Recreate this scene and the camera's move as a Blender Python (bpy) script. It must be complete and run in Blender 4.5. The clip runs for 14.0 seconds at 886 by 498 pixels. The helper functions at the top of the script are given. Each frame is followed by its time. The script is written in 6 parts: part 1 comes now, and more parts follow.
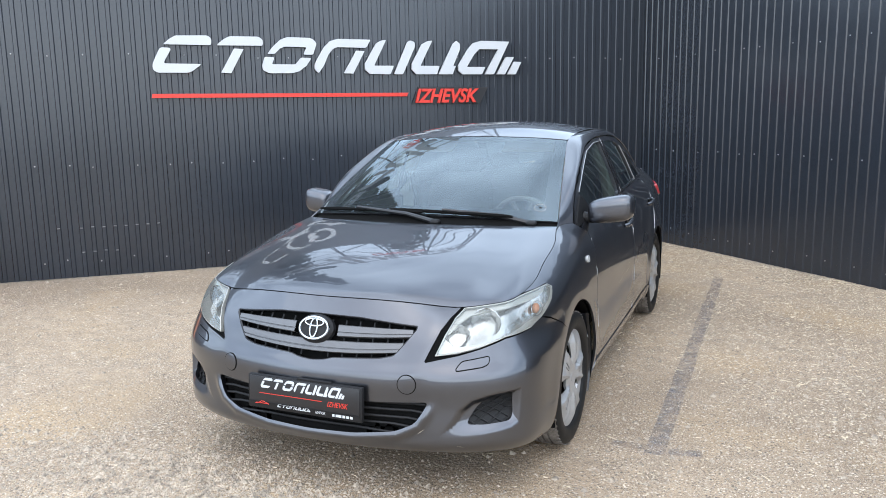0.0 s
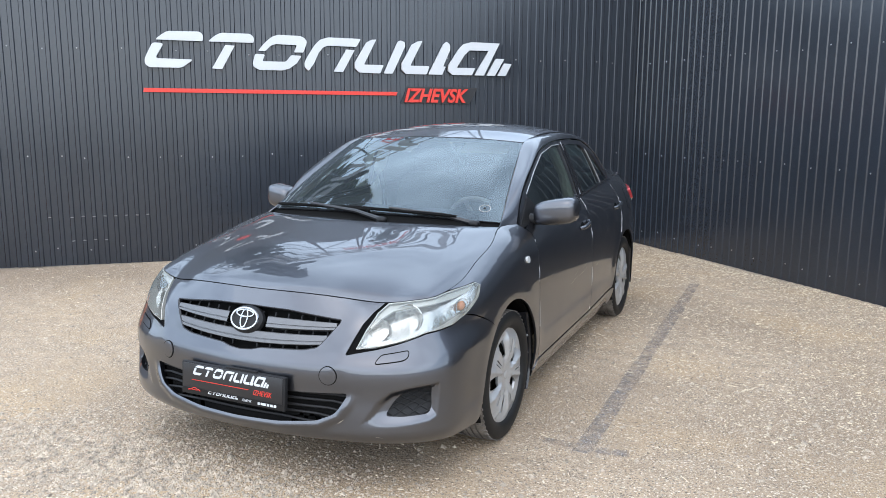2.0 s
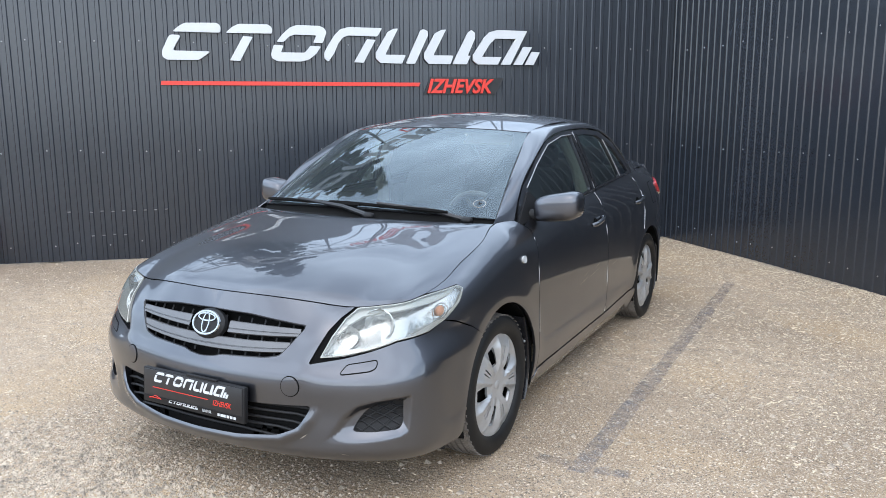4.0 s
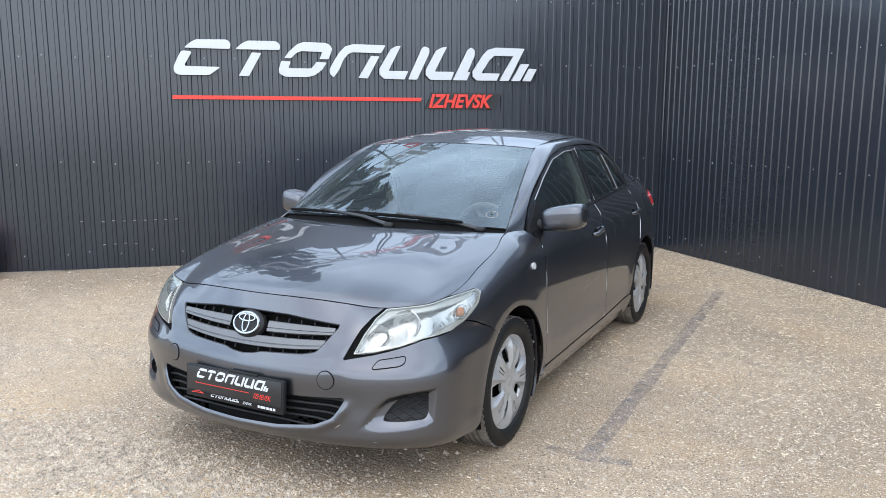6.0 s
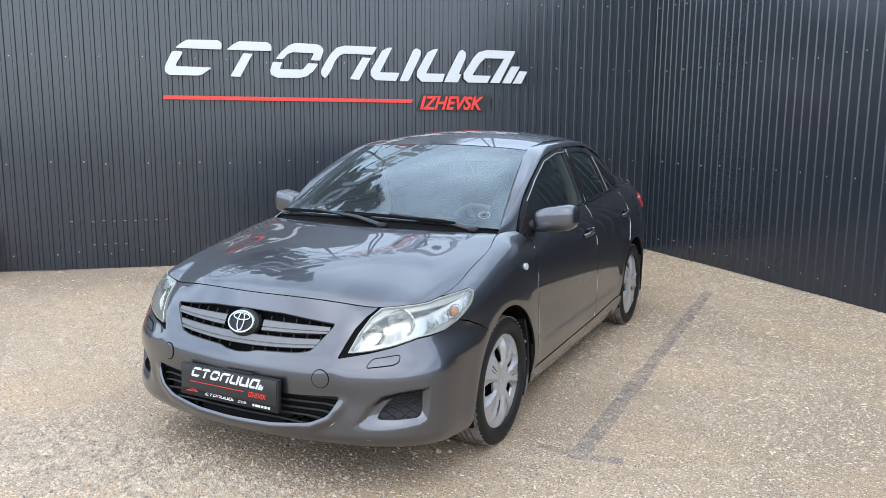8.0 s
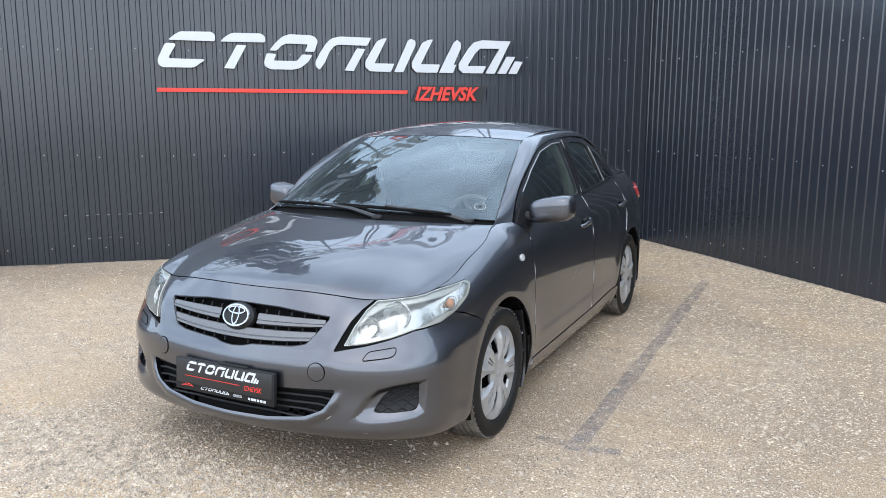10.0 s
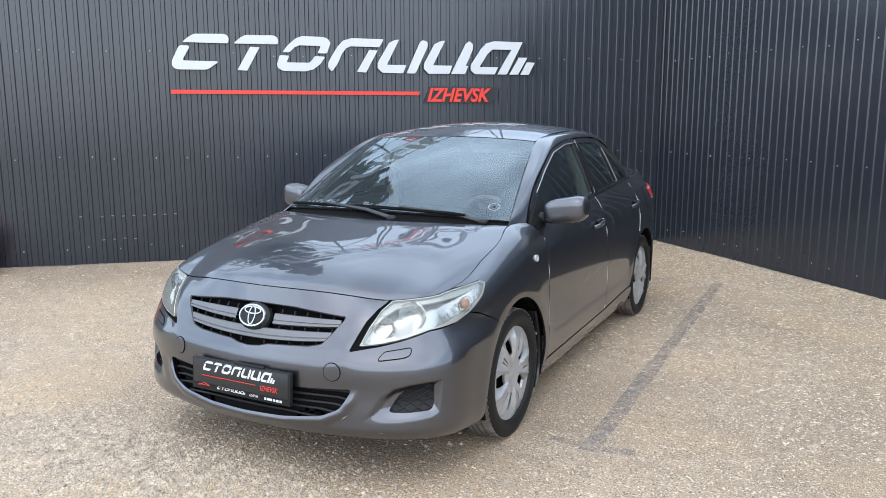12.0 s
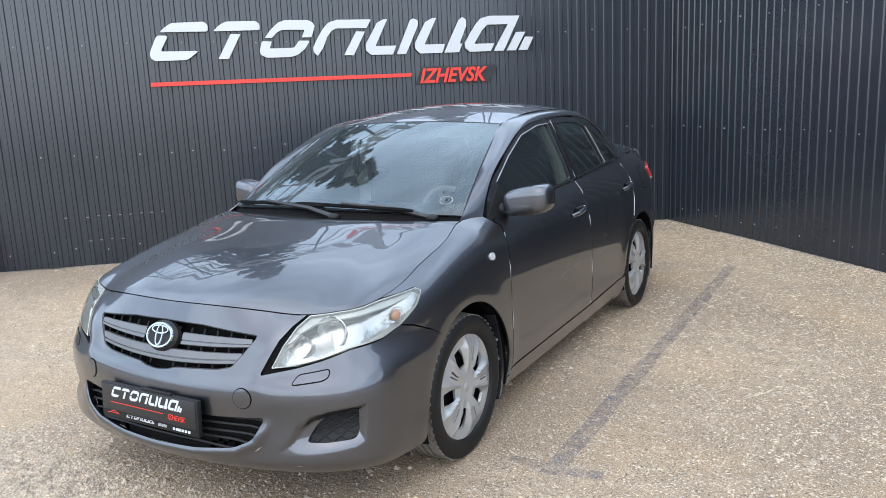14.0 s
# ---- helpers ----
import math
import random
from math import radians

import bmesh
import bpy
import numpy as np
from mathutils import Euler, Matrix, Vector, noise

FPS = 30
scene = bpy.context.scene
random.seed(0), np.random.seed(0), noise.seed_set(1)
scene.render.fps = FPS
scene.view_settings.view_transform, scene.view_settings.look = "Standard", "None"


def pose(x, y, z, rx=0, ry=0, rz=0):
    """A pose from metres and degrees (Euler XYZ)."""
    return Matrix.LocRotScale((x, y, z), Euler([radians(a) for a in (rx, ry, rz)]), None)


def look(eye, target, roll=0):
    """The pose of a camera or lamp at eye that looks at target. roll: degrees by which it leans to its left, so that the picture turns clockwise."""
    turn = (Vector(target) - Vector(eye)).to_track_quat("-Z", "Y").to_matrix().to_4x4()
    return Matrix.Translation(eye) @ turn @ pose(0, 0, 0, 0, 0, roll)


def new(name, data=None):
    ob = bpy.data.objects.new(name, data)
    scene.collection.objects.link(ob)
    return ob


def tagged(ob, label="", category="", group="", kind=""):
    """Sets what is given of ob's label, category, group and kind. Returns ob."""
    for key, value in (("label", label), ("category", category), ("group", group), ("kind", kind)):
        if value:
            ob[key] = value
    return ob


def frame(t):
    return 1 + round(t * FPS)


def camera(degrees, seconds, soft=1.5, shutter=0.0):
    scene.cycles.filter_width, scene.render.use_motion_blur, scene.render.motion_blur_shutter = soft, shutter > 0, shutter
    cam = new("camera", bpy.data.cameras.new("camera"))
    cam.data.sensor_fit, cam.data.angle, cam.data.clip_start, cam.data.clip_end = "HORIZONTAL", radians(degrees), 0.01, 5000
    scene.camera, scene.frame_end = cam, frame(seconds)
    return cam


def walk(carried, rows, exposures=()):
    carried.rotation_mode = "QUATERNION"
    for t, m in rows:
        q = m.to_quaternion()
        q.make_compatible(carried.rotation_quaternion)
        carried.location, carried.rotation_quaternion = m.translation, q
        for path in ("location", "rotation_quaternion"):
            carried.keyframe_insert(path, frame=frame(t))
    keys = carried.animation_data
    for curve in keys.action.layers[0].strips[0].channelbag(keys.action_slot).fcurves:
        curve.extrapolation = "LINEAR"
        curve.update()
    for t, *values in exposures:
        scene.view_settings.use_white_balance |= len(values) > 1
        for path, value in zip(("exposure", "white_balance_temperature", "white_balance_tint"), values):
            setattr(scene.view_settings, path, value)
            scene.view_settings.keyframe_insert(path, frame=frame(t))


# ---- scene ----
from mathutils import geometry
cam = camera(59.8, 14.0, soft=0.9)
PATH = [
    (0, (1.683, -4.735, 1.53), (0.903, -2.925, 1.193), -1.0),
    (0.5, (1.726, -4.784, 1.546), (0.966, -2.965, 1.211), -1.0),
    (1, (1.936, -4.783, 1.55), (1.165, -2.968, 1.217), -0.9),
    (1.5, (2.106, -4.757, 1.54), (1.31, -2.952, 1.208), -0.4),
    (2, (2.067, -4.664, 1.537), (1.242, -2.874, 1.198), 0.3),
    (2.5, (1.961, -4.517, 1.536), (1.11, -2.741, 1.186), 0.7),
    (3, (1.951, -4.424, 1.54), (1.068, -2.666, 1.18), 0.6),
    (3.5, (2.117, -4.319, 1.526), (1.193, -2.584, 1.161), 0.1),
    (3.7, (2.191, -4.265, 1.508), (1.252, -2.536, 1.149), -0.2),
    (6, (2.217, -4.597, 1.544), (1.302, -2.849, 1.217), 0.1),
    (6.5, (2.214, -4.618, 1.543), (1.325, -2.855, 1.223), 0.2),
    (7, (2.224, -4.611, 1.545), (1.345, -2.842, 1.229), 0.3),
    (7.5, (2.22, -4.628, 1.547), (1.338, -2.861, 1.231), 0.3),
    (8, (2.212, -4.637, 1.541), (1.323, -2.875, 1.219), 0.4),
    (10.5, (2.206, -4.612, 1.539), (1.331, -2.847, 1.194), 0.0),
    (11, (2.213, -4.61, 1.547), (1.341, -2.842, 1.205), -0.0),
    (11.5, (2.206, -4.625, 1.541), (1.328, -2.86, 1.203), -0.0),
    (12, (2.194, -4.634, 1.538), (1.29, -2.883, 1.197), -0.1),
    (12.5, (2.261, -4.589, 1.542), (1.317, -2.86, 1.196), -0.1),
    (13, (2.436, -4.49, 1.545), (1.45, -2.786, 1.191), -0.5),
    (13.5, (2.466, -4.319, 1.543), (1.451, -2.634, 1.182), -0.9),
    (14, (2.38, -4.061, 1.544), (1.39, -2.367, 1.156), -2.6),
]
walk(cam, [(t, look(eye, target, roll)) for t, eye, target, roll in PATH], exposures=[(0.0, 0.32), (14.0, 0.29)])

# ---- light ----
SUN_DIR = Vector((0.18, -0.62, 0.80)).normalized()
world = bpy.data.worlds.new("sky")
scene.world = world
world.use_nodes = True
wn, wl = world.node_tree.nodes, world.node_tree.links
wn.clear()
sky = wn.new("ShaderNodeTexSky")
sky.sky_type = "NISHITA"
sky.sun_disc = False
sky.sun_elevation = math.asin(SUN_DIR.z)
sky.sun_rotation = math.atan2(SUN_DIR.x, SUN_DIR.y)
sky.air_density, sky.dust_density, sky.ozone_density = 1.0, 2.0, 1.5
cloud_tc = wn.new("ShaderNodeTexCoord")
cloud_map = wn.new("ShaderNodeMapping")
cloud_map.inputs["Scale"].default_value = (1.0, 1.0, 2.4)
cloud = wn.new("ShaderNodeTexNoise")
cloud.inputs["Scale"].default_value = 2.2
cloud.inputs["Detail"].default_value = 5.0
cloud_ramp = wn.new("ShaderNodeMapRange")
for k, val in (("From Min", 0.3), ("From Max", 0.7), ("To Min", 0.15), ("To Max", 0.7)):
    cloud_ramp.inputs[k].default_value = val
cloud_mix = wn.new("ShaderNodeMix")
cloud_mix.data_type = "RGBA"
cloud_mix.inputs["B"].default_value = (17.8, 21.6, 26.4, 1)
wbg = wn.new("ShaderNodeBackground")
wbg.inputs["Strength"].default_value = 0.15
wout = wn.new("ShaderNodeOutputWorld")
wl.new(cloud_tc.outputs["Generated"], cloud_map.inputs["Vector"])
wl.new(cloud_map.outputs["Vector"], cloud.inputs["Vector"])
wl.new(cloud.outputs["Fac"], cloud_ramp.inputs["Value"])
wl.new(cloud_ramp.outputs["Result"], cloud_mix.inputs["Factor"])
wl.new(sky.outputs["Color"], cloud_mix.inputs["A"])
wl.new(cloud_mix.outputs["Result"], wbg.inputs["Color"])
wl.new(wbg.outputs["Background"], wout.inputs["Surface"])

sun_data = bpy.data.lights.new("sun", "SUN")
sun_data.energy, sun_data.angle, sun_data.color = 1.1, radians(110), (1.0, 0.90, 0.76)
sun = new("sun", sun_data)
sun.matrix_world = look(SUN_DIR * 40, (0, 0, 0))


# ---- materials ----
def surface(name, base, rough=0.6, metal=0.0, vary=0.15, scale=8.0, fine=120.0, bump=0.1, bump_scale=60.0,
            coat=0.0, coat_rough=0.03, second=None, spec=0.5, coat_ior=1.5, random_by_object=0.0, dist=0.002):
    """A principled material with colour variation at two scales, and fine relief."""
    m = bpy.data.materials.new(name)
    m.use_nodes = True
    n, l = m.node_tree.nodes, m.node_tree.links
    p = n["Principled BSDF"]
    tc = n.new("ShaderNodeTexCoord")
    big, small = n.new("ShaderNodeTexNoise"), n.new("ShaderNodeTexNoise")
    for node, sc, det in ((big, scale, 5.0), (small, fine, 3.0)):
        node.inputs["Scale"].default_value, node.inputs["Detail"].default_value = sc, det
        l.new(tc.outputs["Object"], node.inputs["Vector"])
    add = n.new("ShaderNodeMath")
    add.operation = "ADD"
    l.new(big.outputs["Fac"], add.inputs[0])
    l.new(small.outputs["Fac"], add.inputs[1])
    value = add
    if random_by_object:
        info = n.new("ShaderNodeObjectInfo")
        mad = n.new("ShaderNodeMath")
        mad.operation = "MULTIPLY_ADD"
        mad.inputs[1].default_value = random_by_object
        l.new(info.outputs["Random"], mad.inputs[0])
        l.new(add.outputs[0], mad.inputs[2])
        value = mad
    rng = n.new("ShaderNodeMapRange")
    rng.inputs["From Min"].default_value, rng.inputs["From Max"].default_value = 0.7, 1.3 + random_by_object
    l.new(value.outputs[0], rng.inputs["Value"])
    mix = n.new("ShaderNodeMix")
    mix.data_type = "RGBA"
    lo = second or tuple(c * (1 - vary) for c in base)
    hi = tuple(min(1.0, c * (1 + vary)) for c in base)
    mix.inputs["A"].default_value, mix.inputs["B"].default_value = (*lo, 1), (*hi, 1)
    l.new(rng.outputs["Result"], mix.inputs["Factor"])
    l.new(mix.outputs["Result"], p.inputs["Base Color"])
    rr = n.new("ShaderNodeMapRange")
    rr.inputs["To Min"].default_value, rr.inputs["To Max"].default_value = rough * 0.85, min(1.0, rough * 1.15)
    l.new(big.outputs["Fac"], rr.inputs["Value"])
    l.new(rr.outputs["Result"], p.inputs["Roughness"])
    p.inputs["Metallic"].default_value = metal
    p.inputs["Coat Weight"].default_value, p.inputs["Coat Roughness"].default_value = coat, coat_rough
    p.inputs["Specular IOR Level"].default_value = spec
    p.inputs["Coat IOR"].default_value = coat_ior
    if bump:
        bn = n.new("ShaderNodeTexNoise")
        bn.inputs["Scale"].default_value, bn.inputs["Detail"].default_value = bump_scale, 6.0
        b = n.new("ShaderNodeBump")
        b.inputs["Strength"].default_value, b.inputs["Distance"].default_value = bump, dist
        l.new(tc.outputs["Object"], bn.inputs["Vector"])
        l.new(bn.outputs["Fac"], b.inputs["Height"])
        l.new(b.outputs["Normal"], p.inputs["Normal"])
    return m


def glass(name, tint, ior=1.75, rough=0.0, film=0.0, haze_tone=(0.55, 0.66, 0.74)):
    """A thin pane: clear by the tint, with Fresnel gloss."""
    m = bpy.data.materials.new(name)
    m.use_nodes = True
    n, l = m.node_tree.nodes, m.node_tree.links
    n.remove(n["Principled BSDF"])
    clear, shine, fres, mix = (n.new("ShaderNodeBsdfTransparent"), n.new("ShaderNodeBsdfGlossy"), n.new("ShaderNodeFresnel"), n.new("ShaderNodeMixShader"))
    clear.inputs["Color"].default_value = (*tint, 1)
    shine.inputs["Roughness"].default_value = rough
    shine.inputs["Color"].default_value = (0.86, 0.96, 1.0, 1)
    fres.inputs["IOR"].default_value = ior
    l.new(fres.outputs["Fac"], mix.inputs["Fac"])
    l.new(clear.outputs["BSDF"], mix.inputs[1])
    l.new(shine.outputs["BSDF"], mix.inputs[2])
    out = mix
    # pale diffuse film: thin dust, with sky glare put into its tone
    if film:
        dust_haze, over, tc, nz, rr = (n.new("ShaderNodeBsdfDiffuse"), n.new("ShaderNodeMixShader"), n.new("ShaderNodeTexCoord"), n.new("ShaderNodeTexNoise"), n.new("ShaderNodeMapRange"))
        dust_haze.inputs["Color"].default_value = (*haze_tone, 1)
        nz.inputs["Scale"].default_value, nz.inputs["Detail"].default_value = 3.0, 6.0
        rr.inputs["To Min"].default_value, rr.inputs["To Max"].default_value = film * 0.7, film * 1.3
        l.new(tc.outputs["Object"], nz.inputs["Vector"])
        l.new(nz.outputs["Fac"], rr.inputs["Value"])
        l.new(rr.outputs["Result"], over.inputs["Fac"])
        l.new(mix.outputs["Shader"], over.inputs[1])
        l.new(dust_haze.outputs["BSDF"], over.inputs[2])
        out = over
    l.new(out.outputs["Shader"], n["Material Output"].inputs["Surface"])
    return m


PAINT = surface("grey metallic car paint", (0.090, 0.094, 0.109), rough=0.40, metal=1.0, vary=0.05, scale=3, fine=900, bump=0.0, coat=1.0, coat_rough=0.012, coat_ior=1.62)
TRIM = surface("black textured plastic", (0.014, 0.014, 0.015), rough=0.5, vary=0.2, scale=20, fine=400, bump=0.15, bump_scale=500, spec=0.25)
# pale tone stands for light caught along the door edges
EDGEGLINT = surface("pale door edge glint", (0.40, 0.41, 0.43), rough=0.35, metal=0.25, vary=0.2, scale=12, fine=300, bump=0.0)
GLOSSBLACK = surface("gloss black trim", (0.012, 0.012, 0.014), rough=0.15, vary=0.2, scale=10, fine=200, bump=0.0)
SLATPAINT = surface("matt grey grille slats", (0.15, 0.15, 0.155), rough=0.38, metal=0.5, vary=0.08, scale=15, fine=300, bump=0.0)
CHROME = surface("chrome", (0.42, 0.43, 0.44), rough=0.10, metal=1.0, vary=0.03, scale=20, fine=200, bump=0.0)
# black of liners, blades and joints, also painted in for shade inside openings
DARKVOID = surface("black liner and cavity shade", (0.007, 0.007, 0.007), rough=0.9, vary=0.2, scale=10, fine=100, bump=0.1, spec=0.08)
RUBBER = surface("tyre rubber", (0.010, 0.010, 0.010), rough=0.55, vary=0.25, scale=12, fine=200, bump=0.15, bump_scale=150, spec=0.28)
TREAD = surface("dusty tyre tread", (0.19, 0.17, 0.15), rough=0.9, vary=0.3, scale=10, fine=150, bump=0.2, bump_scale=150, second=(0.06, 0.055, 0.05))
COVER = surface("silver painted wheel cover", (0.44, 0.445, 0.45), rough=0.36, metal=0.5, vary=0.06, scale=12, fine=250, bump=0.0, coat=0.3)
WINDSHIELD = glass("windshield glass", (0.72, 0.82, 0.80), ior=2.05, film=0.035)
SIDEGLASS = glass("green tinted side glass", (0.46, 0.56, 0.52), ior=1.8, film=0.008)
LENS = glass("clear lamp lens", (0.93, 0.94, 0.93), ior=1.5, film=0.06, haze_tone=(0.80, 0.80, 0.77))
FABRIC = surface("dark grey seat cloth", (0.06, 0.06, 0.065), rough=0.9, vary=0.2, scale=30, fine=300, bump=0.2, bump_scale=300)
DASH = surface("charcoal dashboard plastic", (0.07, 0.072, 0.075), rough=0.75, vary=0.1, scale=10, fine=300, bump=0.1, bump_scale=300)
# lighter than the dashboard plastic: sky light on the wheel is in this colour
WHEELLIT = surface("steering wheel plastic with sky light in it", (0.20, 0.205, 0.21), rough=0.5, vary=0.1, scale=10, fine=300, bump=0.05, bump_scale=300)
BEIGE = surface("light grey pillar lining", (0.55, 0.56, 0.52), rough=0.8, vary=0.06, scale=10, fine=200, bump=0.1, bump_scale=200)
REFLECTOR = surface("lamp reflector silver", (0.48, 0.48, 0.465), rough=0.18, metal=0.92, vary=0.10, scale=20, fine=60, bump=0.6, bump_scale=60, dist=0.004)
LAMPWHITE = surface("pale lamp housing", (0.47, 0.47, 0.44), rough=0.3, metal=0.3, vary=0.05, scale=20, fine=100, bump=0.0)
AMBER = surface("amber indicator lens", (0.62, 0.30, 0.17), rough=0.25, vary=0.12, scale=40, fine=200, bump=0.1, bump_scale=200)
REDLENS = surface("red tail lamp lens", (0.50, 0.025, 0.035), rough=0.25, vary=0.12, scale=40, fine=200, bump=0.0, coat=1.0)
WHITELENS = surface("white marker lens", (0.55, 0.56, 0.56), rough=0.15, vary=0.05, scale=40, fine=200, bump=0.0, coat=1.0)
SHEET = surface("dark grey coated steel sheet", (0.021, 0.026, 0.035), rough=0.22, spec=0.70, vary=0.12, scale=1.5, fine=60, bump=0.03, bump_scale=40, random_by_object=0.2)
SIGNWHITE = surface("white sign board", (0.58, 0.60, 0.62), rough=0.45, vary=0.03, scale=5, fine=100, bump=0.02)
# grey carries the shade of white letters standing against bright sky
ROOFDIM = surface("dimmed white sign board", (0.27, 0.28, 0.30), rough=0.55, vary=0.05, scale=5, fine=100, bump=0.02)
SIGNRED = surface("red sign paint", (0.72, 0.045, 0.03), rough=0.4, vary=0.06, scale=5, fine=100, bump=0.02)
PLATEBLACK = surface("black number plate card", (0.018, 0.018, 0.02), rough=0.35, vary=0.15, scale=10, fine=200, bump=0.0)
SCREW = surface("galvanised screw head", (0.30, 0.31, 0.32), rough=0.4, metal=0.8, vary=0.1, scale=50, fine=300, bump=0.0)


# ---- tools ----
class Curve1:
    """Natural cubic spline through points of any dimension, vectorised."""
    def __init__(self, t, v):
        self.t = np.asarray(t, float)
        self.v = np.asarray(v, float).reshape(len(t), -1)
        h = np.diff(self.t)
        k = len(t)
        a, r = np.eye(k), np.zeros_like(self.v)
        for i in range(1, k - 1):
            a[i, i - 1], a[i, i], a[i, i + 1] = h[i - 1], 2 * (h[i - 1] + h[i]), h[i]
            r[i] = 6 * ((self.v[i + 1] - self.v[i]) / h[i] - (self.v[i] - self.v[i - 1]) / h[i - 1])
        self.m = np.linalg.solve(a, r)

    def __call__(self, x):
        x = np.clip(np.asarray(x, float), self.t[0], self.t[-1])
        i = np.clip(np.searchsorted(self.t, x) - 1, 0, len(self.t) - 2)
        h = (self.t[i + 1] - self.t[i])[..., None]
        p, q = ((self.t[i + 1] - x)[..., None]) / h, ((x - self.t[i])[..., None]) / h
        out = p * self.v[i] + q * self.v[i + 1] + ((p ** 3 - p) * self.m[i] + (q ** 3 - q) * self.m[i + 1]) * h * h / 6
        return out[..., 0] if out.shape[-1] == 1 else out


def lin(x, xs, ys):
    return np.interp(x, xs, ys)


def smooth(t):
    t = np.clip(t, 0, 1)
    return t * t * (3 - 2 * t)


def through_points(points, closed=False):
    """A cubic curve over 0..1 through a few points, by chord length."""
    p = np.asarray(points, float)
    d = np.concatenate([[0], np.cumsum(np.linalg.norm(np.diff(p, axis=0), axis=1))])
    return Curve1(d / d[-1], p)


def inside(pts, poly):
    x, y = pts[:, 0], pts[:, 1]
    hit = np.zeros(len(pts), bool)
    k = len(poly)
    for i in range(k):
        (x0, y0), (x1, y1) = poly[i], poly[(i + 1) % k]
        if y0 != y1:
            hit ^= ((y0 > y) != (y1 > y)) & (x < (x1 - x0) * (y - y0) / (y1 - y0) + x0)
    return hit


def near_edge(pts, poly):
    best = np.full(len(pts), 1e9)
    k = len(poly)
    for i in range(k):
        a, b = np.array(poly[i]), np.array(poly[(i + 1) % k])
        ab = b - a
        t = np.clip(((pts - a) @ ab) / max(ab @ ab, 1e-12), 0, 1)
        best = np.minimum(best, np.linalg.norm(pts - a - t[:, None] * ab, axis=1))
    return best


def dense(poly, step):
    out = []
    k = len(poly)
    for i in range(k):
        a, b = np.array(poly[i], float), np.array(poly[(i + 1) % k], float)
        c = max(1, int(np.ceil(np.linalg.norm(b - a) / step)))
        out += [tuple(a + (b - a) * j / c) for j in range(c)]
    return out


def rounded(poly, r, n=4):
    """Corner rounding of a closed 2D polygon."""
    out, k = [], len(poly)
    for i in range(k):
        a, b, c = (np.array(poly[j % k], float) for j in (i - 1, i, i + 1))
        d0, d1 = a - b, c - b
        l0, l1 = np.linalg.norm(d0), np.linalg.norm(d1)
        q = min(r, l0 * 0.45, l1 * 0.45)
        p0, p1 = b + d0 / l0 * q, b + d1 / l1 * q
        for j in range(n + 1):
            t = j / n
            out.append(tuple((1 - t) ** 2 * p0 + 2 * t * (1 - t) * b + t * t * p1))
    return out


def link_mesh(name, verts, faces, material, parent=None, label="", smooth_faces=True, normals=None):
    me = bpy.data.meshes.new(name)
    me.from_pydata([tuple(map(float, v)) for v in verts], [], [tuple(map(int, f)) for f in faces])
    me.materials.append(material)
    me.polygons.foreach_set("use_smooth", [smooth_faces] * len(me.polygons))
    if normals is not None:
        me.normals_split_custom_set_from_vertices([tuple(map(float, v)) for v in normals])
    me.update()
    ob = new(name, me)
    ob.parent = parent
    if label:
        ob["label"] = label
    return ob


def part(name, bm, material, parent, label="", smooth_angle=35):
    """Links a bmesh as one mesh object under a thing or a part."""
    me = bpy.data.meshes.new(name)
    bm.normal_update()
    for f in bm.faces:
        f.smooth = True
    for e in bm.edges:
        if len(e.link_faces) == 2 and e.calc_face_angle(0) > radians(smooth_angle):
            e.smooth = False
    bm.to_mesh(me)
    bm.free()
    me.materials.append(material)
    ob = new(name, me)
    ob.parent = parent
    if label:
        ob["label"] = label
    return ob


def edge_side(q, qn, outwards):
    """Directions in which a folded edge faces along a closed loop q with the panel's normals qn, and whether they were turned round."""
    side = np.cross(np.roll(q, -1, axis=0) - np.roll(q, 1, axis=0), qn)
    side /= np.maximum(np.linalg.norm(side, axis=1), 1e-9)[:, None]
    turned = outwards * float((side * (q - q.mean(axis=0))).sum()) < 0
    return (-side if turned else side), turned


